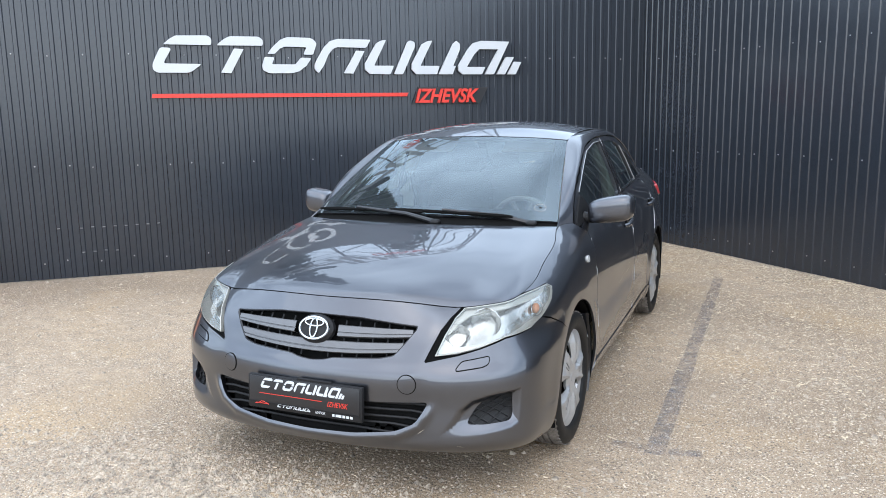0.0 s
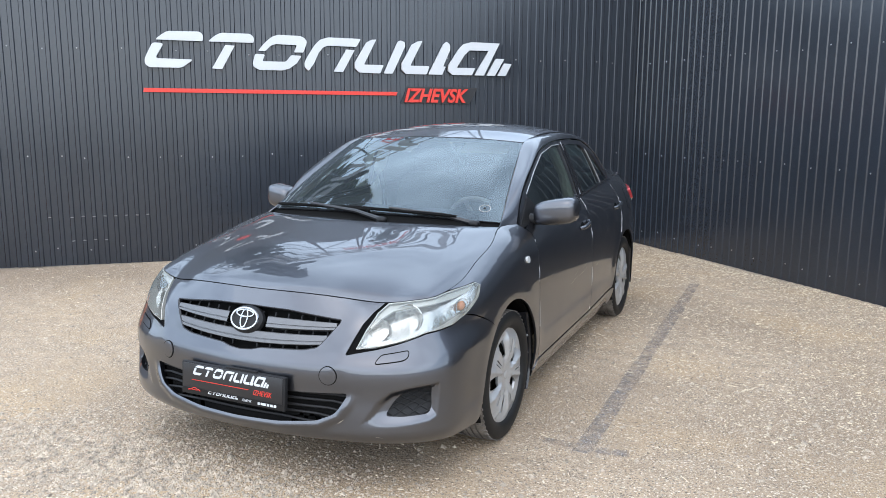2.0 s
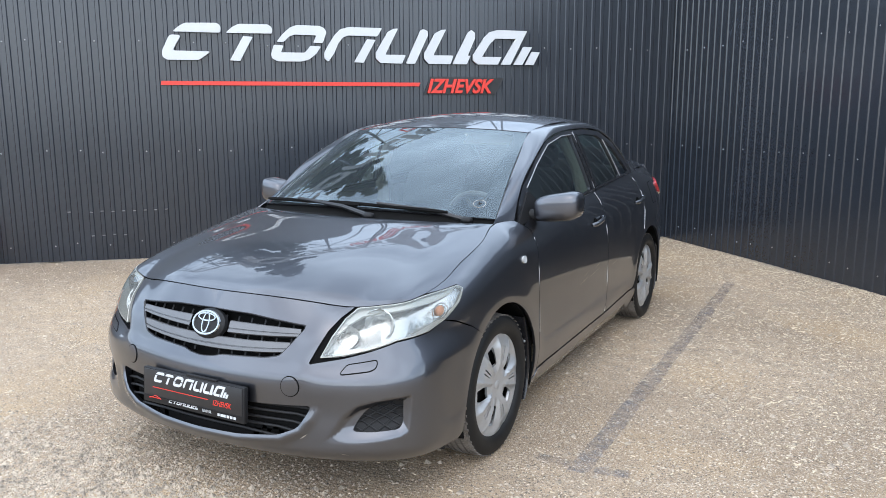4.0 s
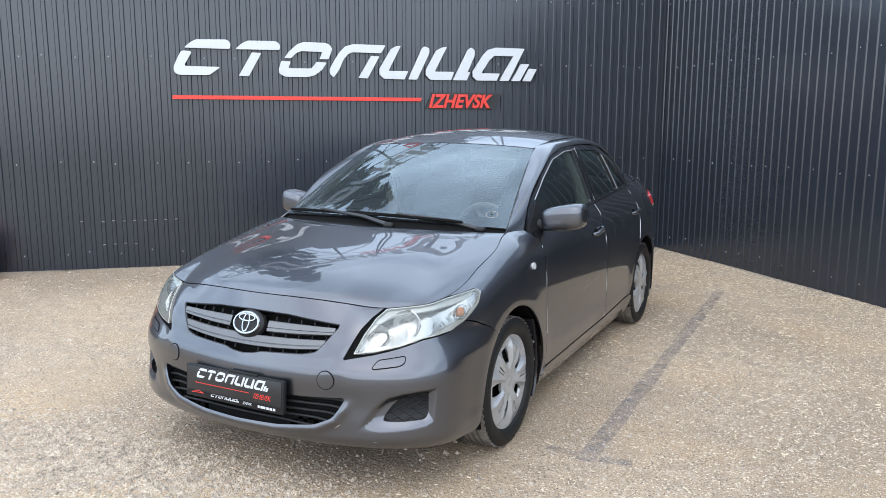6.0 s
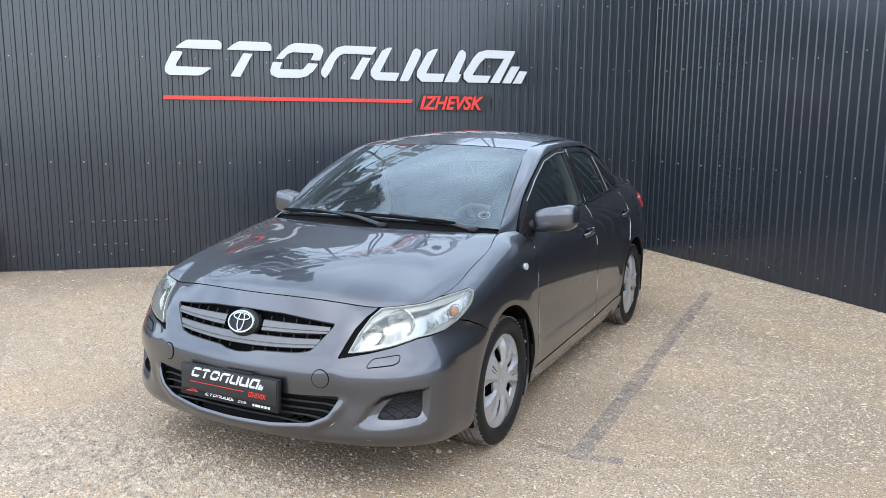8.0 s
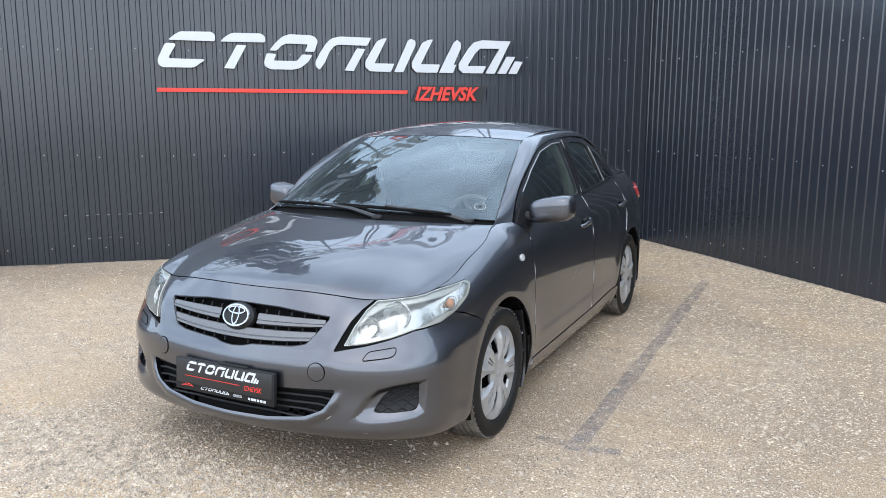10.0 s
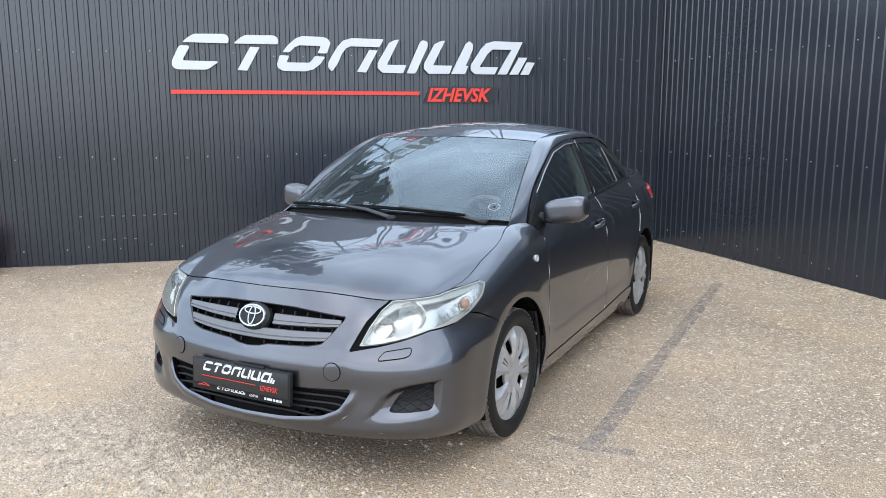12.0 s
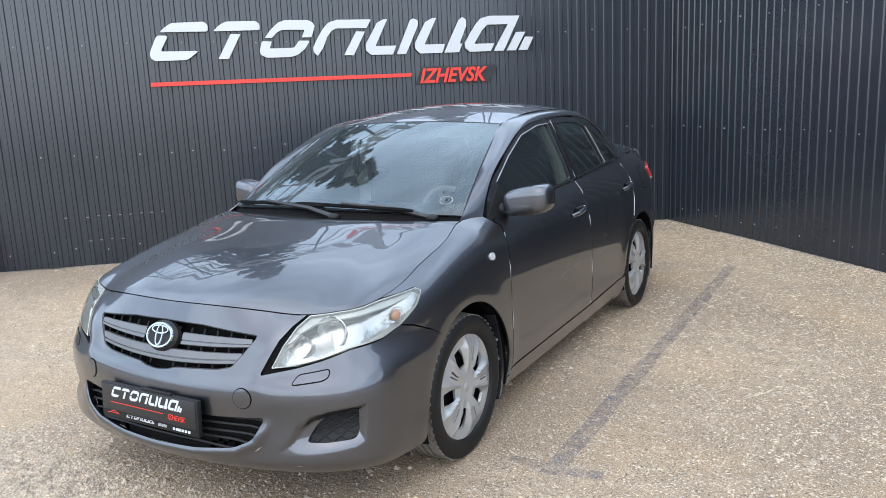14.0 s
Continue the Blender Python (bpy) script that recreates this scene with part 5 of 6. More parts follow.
for _, poly, r in GLYPHS:
    bm = bmesh.new()
    plate(bm, [(-0.205 + x * 0.100, 0.017 + z * 0.118) for x, z in rounded(poly, r, 2)], 0.0012, pose(0, -0.0085, 0))
    part("letter_stroke", bm, SIGNWHITE, plate_ob)
    bm = bmesh.new()
    plate(bm, [(-0.125 + x * 0.040, -0.056 + z * 0.040) for x, z in rounded(poly, r, 2)], 0.0012, pose(0, -0.006, 0))
    part("letter_stroke", bm, SIGNWHITE, plate_ob)
for w, at, mt in ((0.30, (-0.06, -0.004), SIGNRED), (0.050, (-0.20, -0.047), SIGNRED), (0.518, (0, -0.041), TRIM)):
    bm = bmesh.new()
    box(bm, (w, 0.002, 0.0022), (at[0], -0.0088, at[1]))
    part("line", bm, mt, plate_ob)
bm = bmesh.new()
tube(bm, [(-0.23, -0.0085, -0.050), (-0.215, -0.0085, -0.047), (-0.200, -0.0085, -0.039), (-0.185, -0.0085, -0.040), (-0.165, -0.0085, -0.049)], 0.0018, 5)
part("car_outline", bm, SIGNRED, plate_ob, "red line drawing of a car roof")
lettering("city_name", "IZHEVSK", 0.030, pose(0.112, -0.0085, -0.021), SIGNRED, plate_ob, depth=0.0006, slant=0.3, width=0.80)
lettering("city_name", "IZHEVSK", 0.0155, pose(0.055, -0.0062, -0.057), SIGNWHITE, plate_ob, depth=0.0006, slant=0.3, width=0.8)
for i, w in enumerate((0.010, 0.026, 0.012, 0.012, 0.012)):
    bm = bmesh.new()
    box(bm, (w, 0.0016, 0.010), (0.136 + sum((0.010, 0.026, 0.012, 0.012, 0.012)[:i]) + i * 0.005 + w / 2, -0.0062, -0.054))
    part("text_bar", bm, SIGNWHITE, plate_ob)
bm = bmesh.new()
box(bm, (0.16, 0.012, 0.008), (0.05, 0.0, 0.074), 0.002)
part("clip", bm, TRIM, plate_ob)


# ---- mirrors, handles, flaps, seams ----
def door_mirror(side):
    mirror = new("door_mirror")
    mirror.parent = car
    mirror["label"] = "grey painted door mirror"

    def shape(v):
        k = (v.x * side + 0.10) / 0.2
        v = v.copy()
        v.z *= 0.80 + 0.22 * min(1, max(0, k)) if v.z > 0 else 1.0
        if v.y > 0.02:
            v.y = 0.02 + (v.y - 0.02) * 0.35
        v.y += 0.05 * (v.x * side) * 0.9
        v.z += 0.01 * (v.x * side) / 0.1
        return v
    dx, half_w = (-0.006, 0.118) if side > 0 else (0.078, 0.086)
    bm = bmesh.new()
    superblob(bm, (side * 0.922 + dx, -0.722, 1.048), (half_w, 0.088, 0.072), 0.55, 32, 24, shape)
    part("housing", bm, PAINT, mirror, "grey painted shell", smooth_angle=60)
    bm = bmesh.new()
    tube(bm, [(side * 0.770, -0.735, 1.000), (side * 0.82, -0.735, 0.992), (side * 0.88, -0.728, 1.0)], [0.030, 0.024, 0.028], 12)
    part("arm", bm, TRIM, mirror, "black mirror arm")
    bm = bmesh.new()
    superblob(bm, (side * 0.925 + dx, -0.682, 1.040), (half_w - 0.022, 0.008, 0.046), 0.45, 24, 12)
    part("mirror_glass", bm, CHROME, mirror, "mirror glass")


both(door_mirror)


def door_handle(side):
    for door, yc, zc in ((doors[side][0], 0.085, 0.866), (doors[side][1], 1.055, 0.893)):
        # flat black oval painted on the door as the shade of a hollow
        cup = [(side * (s_y(yc - 0.012) + 0.042 * math.cos(2 * math.pi * i / 20)), zc - 0.006 + 0.026 * math.sin(2 * math.pi * i / 20)) for i in range(20)]
        handle = new("door_handle")
        handle.parent = door
        handle["label"] = "grey pull handle over a flat black patch"
        trimmed("recess_shade", body, cup, DARKVOID, handle, step=0.02, lift=0.001, flange=0)
        path, rad = [], []
        for t in np.linspace(-1, 1, 13):
            y = yc + 0.098 * t
            z = zc + 0.010 * t + 0.004 * (1 - t * t)
            p = body(np.array([s_y(y)]), np.array([z]))[0]
            path.append((side * (p[0] + 0.006 + 0.026 * (1 - t ** 4)), y, z))
            rad.append(0.013 if abs(t) < 0.9 else 0.009)
        bm = bmesh.new()
        tube(bm, path, rad, 10)
        part("grip", bm, PAINT, handle)
        p = body(np.array([s_y(yc + 0.10)]), np.array([zc + 0.006]))[0]
        bm = bmesh.new()
        superblob(bm, (side * (p[0] + 0.010), yc + 0.108, zc + 0.008), (0.012, 0.020, 0.015), 0.7, 14, 10)
        part("lock_cap", bm, CHROME if side > 0 else PAINT, handle)


both(door_handle)


def mud_flap(side):
    for y0, x0 in ((-0.955, 0.868), (1.655, 0.860)):
        bm = bmesh.new()
        rows = []
        for z, dy, w in ((0.56, -0.07 if y0 < 0 else -0.02, 0.05), (0.42, -0.015, 0.07), (0.30, 0.0, 0.09), (0.19, -0.02, 0.10), (0.145, -0.045, 0.09)):
            rows.append([bm.verts.new((side * (x0 + dx - w), y0 + dy + t, z)) for dx, t in ((w, 0.0), (w + 0.002, -0.012), (w - 0.03, -0.022), (0.0, -0.020), (0.0, 0.0))])
        for r0, r1 in zip(rows, rows[1:]):
            for i in range(5):
                bm.faces.new((r0[i], r0[(i + 1) % 5], r1[(i + 1) % 5], r1[i]))
        bm.faces.new(rows[0])
        bm.faces.new(rows[-1][::-1])
        bmesh.ops.recalc_face_normals(bm, faces=bm.faces)
        flap = part("mud_flap", bm, GLOSSBLACK, car, "black rubber mud flap")
        for z in (0.43, 0.335):
            bm = bmesh.new()
            superblob(bm, (side * (x0 - 0.012), y0 - 0.035 - (0.01 if z > 0.4 else 0), z), (0.007, 0.006, 0.007), 0.9, 10, 6)
            part("screw", bm, SCREW, flap)
    bm = bmesh.new()
    rows = [[bm.verts.new((side * x, y, z)) for x, y in ((0.60, -1.72), (0.80, -1.70), (0.80, -1.685), (0.60, -1.70))] for z in (0.24, 0.155)]
    for i in range(4):
        bm.faces.new((rows[0][i], rows[0][(i + 1) % 4], rows[1][(i + 1) % 4], rows[1][i]))
    bm.faces.new(rows[0])
    bm.faces.new(rows[1][::-1])
    bmesh.ops.recalc_face_normals(bm, faces=bm.faces)
    part("air_deflector", bm, TRIM, car, "dusty black plastic deflector before the wheel")


both(mud_flap)

# fuel flap on the left quarter
trimmed("joint", body, rounded(sz([(1.44, 0.83), (1.44, 0.98), (1.60, 0.985), (1.60, 0.83)]), 0.03, 4), DARKVOID, car, step=0.04, lift=0.0006, flange=0)
trimmed("fuel_flap", body, rounded(sz([(1.4435, 0.8335), (1.4435, 0.9765), (1.5965, 0.9815), (1.5965, 0.8335)]), 0.028, 4), PAINT, car, step=0.03, lift=0.0016, flange=0)

# cowl, wipers
cowl = patch("cowl", lambda u, v: (1 - v)[:, None] * (hood_back(u) + np.array([0, -0.02, -0.016])) + v[:, None] * (GL_BOT(u) + np.array([0, 0.02, -0.004])) - np.stack([0 * u, 0 * u, 0.012 * np.sin(np.pi * v)], axis=-1), 40, 6, DARKVOID, car, "black plastic cowl with vents")
for i in range(34):
    u = 0.10 + 0.011 * i
    a, b = hood_back(np.array([u]))[0] + np.array([0, 0.010, -0.012]), GL_BOT(np.array([u]))[0] + np.array([0, -0.03, -0.010])
    bm = bmesh.new()
    tube(bm, [tuple(a), tuple((a + b) / 2 + np.array([0, 0, -0.004]))], 0.0022, 4)
    part("vent_rib", bm, TRIM, cowl)


def wiper(pivot, x_a, x_b, dv):
    w = new("wiper")
    w.parent = car
    w["label"] = "black wiper arm and blade"
    f = glass_fn(0.014)

    def on(x, v):
        u = 0.5 + x / 1.36
        return Vector(f(np.array([u]), np.array([v]))[0])
    blade = [on(x_a + (x_b - x_a) * t, dv + 0.022 * t) for t in np.linspace(0, 1, 12)]
    bm = bmesh.new()
    tube(bm, blade, [0.006] + [0.0095] * 10 + [0.006], 6)
    part("blade", bm, DARKVOID, w)
    bm = bmesh.new()
    mid = blade[6] + Vector((0, -0.008, 0.014))
    tube(bm, [Vector(pivot), Vector(pivot).lerp(mid, 0.35) + Vector((0, 0, 0.014)), mid], [0.014, 0.011, 0.007], 8)
    part("arm", bm, PLATEBLACK, w)
    bm = bmesh.new()
    superblob(bm, pivot, (0.030, 0.024, 0.016), 0.8, 14, 8)
    part("pivot_cap", bm, TRIM, w)


wiper((0.115, -1.195, 1.008), 0.03, -0.66, 0.008)
wiper((0.585, -1.075, 1.002), 0.47, -0.15, 0.004)

# round sticker at the windshield's corner
f = glass_fn(0.0012)
for k, (r0, r1, mt) in enumerate(((0.029, 0.0265, LAMPWHITE),)):
    verts, faces = [], []
    for i in range(28):
        t = 2 * math.pi * i / 28
        for r in (r0, r1):
            verts.append(f(np.array([0.932 + r * math.cos(t) / 1.33]), np.array([0.125 + r * math.sin(t) / 0.80]))[0])
    faces = [(2 * i, 2 * ((i + 1) % 28), 2 * ((i + 1) % 28) + 1, 2 * i + 1) for i in range(28)]
    link_mesh("sticker", verts, faces, mt, windshield, "round white-edged sticker")
verts = [f(np.array([0.932 + a / 1.33]), np.array([0.125 + b / 0.80]))[0] for a, b in ((-0.008, -0.004), (0.004, -0.008), (0.008, 0.006), (-0.004, 0.010))]
link_mesh("sticker_mark", verts, [(0, 1, 2, 3)], TRIM, windshield)

# thin scratches on the front door
SCRATCH = surface("bare scratched paint", (0.27, 0.25, 0.22), rough=0.6, vary=0.3, scale=30, fine=200, bump=0.0)
for y0, z0, ln, rise in ((-0.28, 0.555, 0.19, 0.030), (-0.20, 0.590, 0.09, 0.020), (-0.10, 0.570, 0.22, 0.022), (0.02, 0.605, 0.10, 0.020), (0.34, 0.560, 0.12, 0.012)):
    pts = sz([(y0, z0), (y0 + ln * 0.5, z0 + rise * 0.4 - 0.001), (y0 + ln, z0 + rise), (y0 + ln * 0.5, z0 + rise * 0.4 + 0.001)])
    trimmed("scratch", body, pts, SCRATCH, doors[1][0 if y0 < 0.2 else 1], step=0.05, lift=0.0006, flange=0)

# a bright scratch and dull scuffs low on the bumper
for x0, z0, dx, dz, w in ((0.455, 0.318, 0.030, 0.022, 0.0016), (0.60, 0.272, 0.030, -0.006, 0.0012)):
    pts = [(s_x(x0), z0), (s_x(x0 + dx * 0.5), z0 + dz * 0.45 - w), (s_x(x0 + dx), z0 + dz), (s_x(x0 + dx * 0.5), z0 + dz * 0.55 + w)]
    trimmed("scratch", body, pts, SCRATCH, bumper, step=0.02, lift=0.0008, flange=0)

# ---- cabin ----
bm = bmesh.new()
nx = 20
rows = []
for j, (y, z) in enumerate(((-1.08, 0.93), (-0.95, 0.955), (-0.80, 0.965), (-0.66, 0.955), (-0.58, 0.92), (-0.56, 0.84), (-0.60, 0.70), (-0.62, 0.50))):
    rows.append([bm.verts.new((-0.72 + 1.44 * i / nx, y, z + (0.035 * math.exp(-((i / nx - 0.75) / 0.10) ** 2) if 1 < j < 5 else 0))) for i in range(nx + 1)])
for r0, r1 in zip(rows, rows[1:]):
    for i in range(nx):
        bm.faces.new((r0[i], r0[i + 1], r1[i + 1], r1[i]))
bmesh.ops.recalc_face_normals(bm, faces=bm.faces)
part("dashboard", bm, DASH, car, "charcoal dashboard", smooth_angle=70)
steer = new("steering_wheel")
steer.parent = car
SM = pose(0.37, -0.46, 0.905, -62, 0, 0)
bm = bmesh.new()
tube(bm, [SM @ Vector((0.185 * math.cos(2 * math.pi * i / 40), 0.185 * math.sin(2 * math.pi * i / 40), 0)) for i in range(41)], 0.015, 8, cap=False)
part("rim", bm, WHEELLIT, steer)
bm = bmesh.new()
superblob(bm, (0, 0, 0), (0.075, 0.06, 0.025), 0.7, 16, 8)
for v in bm.verts:
    v.co = SM @ (v.co + Vector((0, -0.02, -0.01)))
for a in (180, 0, 250, 290):
    tube(bm, [SM @ Vector((0.06 * math.cos(radians(a)), 0.06 * math.sin(radians(a)), -0.01)), SM @ Vector((0.178 * math.cos(radians(a)), 0.178 * math.sin(radians(a)), 0))], 0.014, 6)
part("spokes", bm, WHEELLIT, steer)


def front_seat(side):
    seat = new("front_seat")
    seat.parent = car
    seat["label"] = "dark cloth front seat with headrest"
    bm = bmesh.new()
    superblob(bm, (side * 0.36, -0.02, 0.50), (0.25, 0.27, 0.09), 0.5, 20, 12)
    part("cushion", bm, FABRIC, seat)
    bm = bmesh.new()
    superblob(bm, (0, 0, 0), (0.24, 0.075, 0.33), 0.5, 20, 16)
    for v in bm.verts:
        v.co = pose(side * 0.36, 0.30, 0.83, -16) @ v.co
    part("backrest", bm, FABRIC, seat)
    bm = bmesh.new()
    superblob(bm, (0, 0, 0), (0.13, 0.05, 0.085), 0.6, 18, 12)
    for v in bm.verts:
        v.co = pose(side * 0.36, 0.40, 1.225, -10) @ v.co
    part("headrest", bm, FABRIC, seat)
    for dx in (-0.05, 0.05):
        bm = bmesh.new()
        tube(bm, [(side * 0.36 + dx, 0.375, 1.08), (side * 0.36 + dx, 0.392, 1.19)], 0.006, 6)
        part("headrest_post", bm, CHROME, seat)


both(front_seat)
bench = new("rear_bench")
bench.parent = car
bm = bmesh.new()
superblob(bm, (0, 0.95, 0.52), (0.62, 0.27, 0.10), 0.4, 24, 12)
part("cushion", bm, FABRIC, bench)
bm = bmesh.new()
superblob(bm, (0, 0, 0), (0.62, 0.08, 0.33), 0.4, 24, 12)
for v in bm.verts:
    v.co = pose(0, 1.26, 0.82, -22) @ v.co
part("backrest", bm, FABRIC, bench)
for x in (-0.38, 0.38):
    bm = bmesh.new()
    superblob(bm, (x, 1.38, 1.17), (0.12, 0.05, 0.07), 0.6, 16, 10)
    part("headrest", bm, FABRIC, bench)
bm = bmesh.new()
box(bm, (1.15, 0.35, 0.02), (0, 1.52, 1.075), 0.008)
part("parcel_shelf", bm, DASH, car)
patch("headlining", coons(lambda u: GL_TOP(u) + np.array([0, 0.03, -0.03]), lambda u: ROOF_REAR(u) + np.array([0, 0, -0.03]), lambda v: ROOF_SIDE(v) * MIRRORED + np.array([0.01, 0, -0.03]), lambda v: ROOF_SIDE(v) + np.array([-0.01, 0, -0.03])), 12, 12, BEIGE, car, "light grey headlining")


def linings(side):
    bm = bmesh.new()
    tube(bm, [(side * 0.735, 0.225, 0.80), (side * 0.725, 0.225, 1.02), (side * 0.685, 0.20, 1.18), (side * 0.595, 0.165, 1.37)], [0.05, 0.048, 0.042, 0.04], 10)
    part("pillar_lining", bm, BEIGE, car, "pale inner door pillar lining")
    bm = bmesh.new()
    tube(bm, [(side * 0.69, -0.93, 1.0), (side * 0.63, -0.64, 1.16), (side * 0.575, -0.40, 1.30), (side * 0.54, -0.27, 1.36)], 0.024, 8)
    part("pillar_lining", bm, BEIGE, car, "pale inner windscreen pillar lining")
    bm = bmesh.new()
    box(bm, (0.03, 1.9, 0.58), (side * 0.75, 0.1, 0.70), 0.01)
    part("door_lining", bm, DASH, car, "dark inner door lining")
    bm = bmesh.new()
    tube(bm, [(side * 0.69, 0.20, 1.24), (side * 0.665, 0.22, 1.05), (side * 0.60, 0.24, 0.7)], 0.018, 5)
    part("seat_belt", bm, TRIM, car)
    bm = bmesh.new()
    box(bm, (0.34, 0.015, 0.12), (side * 0.33, -0.23, 1.352), 0.006, turn=pose(0, 0, 0, -60))
    part("sun_visor", bm, BEIGE, car)


both(linings)
bm = bmesh.new()
superblob(bm, (0.0, -0.40, 1.315), (0.115, 0.018, 0.036), 0.6, 18, 10)
part("inner_mirror", bm, TRIM, car, "black rear-view mirror")


# ---- screws, dents and edges of the steel walls ----
def screw_mesh():
    bm = bmesh.new()
    lathe(bm, [(0.0, 0.007), (0.002, 0.007), (0.003, 0.005), (0.006, 0.004), (0.007, 0.0)], 8, Matrix(((0, 1, 0, 0), (-1, 0, 0, 0), (0, 0, 1, 0), (0, 0, 0, 1))))
    me = bpy.data.meshes.new("screw")
    bm.to_mesh(me)
    bm.free()
    me.materials.append(SCREW)
    return me


SCREW_ME = screw_mesh()
for wall, length, shift in ((wall_back, BACK_LEN, WALL_SHIFT["back"]), (wall_right, RIGHT_LEN, WALL_SHIFT["right"])):
    for z in (0.175, 1.12, 2.18, 2.9):
        for k in range(int(length / (PITCH * 3))):
            x = shift + (k * 3 + random.choice((0, 0, 1))) * PITCH + 0.029
            if 0 < x < length - 0.05:
                s = new("screw", SCREW_ME)
                s.parent = wall
                s.location = (x, 0.009, z + random.uniform(-0.02, 0.02) - (0.006 * x if wall is wall_right else 0))
# dents in a paler tone than the sheets
DENT = surface("pale dented steel", (0.16, 0.17, 0.18), rough=0.5, metal=0.3, vary=0.3, scale=30, fine=150, bump=0.2, bump_scale=60)
for z, us in ((0.507, (6.565, 6.353, 6.254, 6.15, 6.046, 5.942, 5.842, 5.736, 5.63)), (0.264, (6.353, 6.25, 6.146, 6.043))):
    for u in us:
        k = math.floor((BACK_LEN - u - WALL_SHIFT["back"]) / PITCH)
        x = WALL_SHIFT["back"] + k * PITCH + 0.0805
        bm = bmesh.new()
        box(bm, (0.029, 0.008, 0.010), (x, -0.003, z + random.uniform(-0.006, 0.006)), 0.003, turn=pose(0, 0, 0, random.uniform(15, 40), random.uniform(-6, 6), 0))
        part("dent", bm, DENT, wall_back)

# ---- loose bits on the ground ----
STRAW = surface("dry straw and wood chips", (0.60, 0.50, 0.36), rough=0.9, vary=0.25, scale=20, fine=60, bump=0.0)
STONE = surface("grey and tan grit", (0.42, 0.345, 0.265), rough=0.95, vary=0.4, scale=18, fine=60, bump=0.2, bump_scale=90, second=(0.15, 0.125, 0.10))


def inside_yard(x, y, margin=0.03):
    p = Vector((x, y, 0)) - CORNER
    nb, nr = Vector((-BACK.y, BACK.x, 0)), Vector((RIGHT.y, -RIGHT.x, 0))
    return p.dot(nb) * (1 if nb.dot(Vector((0, -1, 0))) > 0 else -1) > margin and p.dot(nr) * (1 if nr.dot(Vector((0, -1, 0))) > 0 else -1) > margin


def scatter(name, count, draw, place, material, label, category):
    rng = random.Random(7 + count)
    verts, faces = [], []
    made = 0
    while made < count:
        x, y = place(rng)
        if not inside_yard(x, y):
            continue
        draw(rng, verts, faces, x, y, ground_height(x, y))
        made += 1
    ob = link_mesh(name, verts, faces, material, smooth_faces=False)
    return tagged(ob, label, category, kind="stuff")


def chip(rng, verts, faces, x, y, z):
    a, l, w, h = rng.uniform(0, math.pi), rng.uniform(0.003, 0.011) * (2.6 if rng.random() < 0.06 else 1), rng.uniform(0.0015, 0.004), rng.uniform(0.001, 0.004)
    c, s, i = math.cos(a), math.sin(a), len(verts)
    for u, v, k in ((-l, -w, 0), (l, -w, 0), (l, w, 0), (-l, w, 0), (-l * 0.8, 0, h), (l * 0.8, 0, h * 1.4)):
        verts.append((x + u * c - v * s, y + u * s + v * c, z + k + 0.001))
    faces.extend([(i, i + 1, i + 5, i + 4), (i + 2, i + 3, i + 4, i + 5), (i + 1, i + 2, i + 5), (i + 3, i, i + 4)])


def pebble(rng, verts, faces, x, y, z):
    r = rng.uniform(0.0035, 0.010) * (2.0 if rng.random() < 0.06 else 1)
    i, a = len(verts), rng.uniform(0, 6.28)
    for k in range(5):
        t = a + k * 1.2566 + rng.uniform(-0.25, 0.25)
        verts.append((x + r * math.cos(t) * rng.uniform(0.8, 1.3), y + r * math.sin(t) * rng.uniform(0.8, 1.3), z - 0.001))
    verts.append((x + rng.uniform(-0.3, 0.3) * r, y + rng.uniform(-0.3, 0.3) * r, z + r * rng.uniform(0.4, 0.9)))
    faces.extend([(i + k, i + (k + 1) % 5, i + 5) for k in range(5)])


def right_strip(rng):
    if rng.random() < 0.62:
        p = CORNER + RIGHT * rng.uniform(0.1, 5.5) + Vector((-0.693, -0.72, 0)) * (rng.random() ** 1.8 * 3.0)
        return p.x, p.y
    return rng.uniform(-5.5, 4.2), rng.uniform(-3.5, 4.8)


def near_nose(rng):
    if rng.random() < 0.30:
        return rng.gauss(-0.35, 0.75), rng.gauss(-2.35, 0.22)
    return rng.uniform(-5.0, 4.0), rng.uniform(-3.6, 4.6)


scatter("straw", 10500, chip, right_strip, STRAW, "pale straw and wood chips strewn over gravel", "straw")
scatter("gravel", 30000, pebble, near_nose, STONE, "loose grey grit on the sandy ground", "gravel")


# ---- worn line painted beside the car ----
def worn_paint():
    m = surface("worn blue-grey road paint", (0.175, 0.19, 0.225), rough=0.85, vary=0.2, scale=6, fine=80, bump=0.3, bump_scale=80)
    n, l = m.node_tree.nodes, m.node_tree.links
    tc = n.new("ShaderNodeTexCoord")
    nz = n.new("ShaderNodeTexNoise")
    nz.inputs["Scale"].default_value, nz.inputs["Detail"].default_value = 16.0, 8.0
    nz.inputs["Roughness"].default_value = 0.75
    rr = n.new("ShaderNodeMapRange")
    rr.inputs["From Min"].default_value, rr.inputs["From Max"].default_value = 0.36, 0.70
    rr.inputs["To Min"].default_value, rr.inputs["To Max"].default_value = 0.0, 0.55
    l.new(tc.outputs["Object"], nz.inputs["Vector"])
    l.new(nz.outputs["Fac"], rr.inputs["Value"])
    l.new(rr.outputs["Result"], n["Principled BSDF"].inputs["Alpha"])
    return m


LINEPAINT = worn_paint()


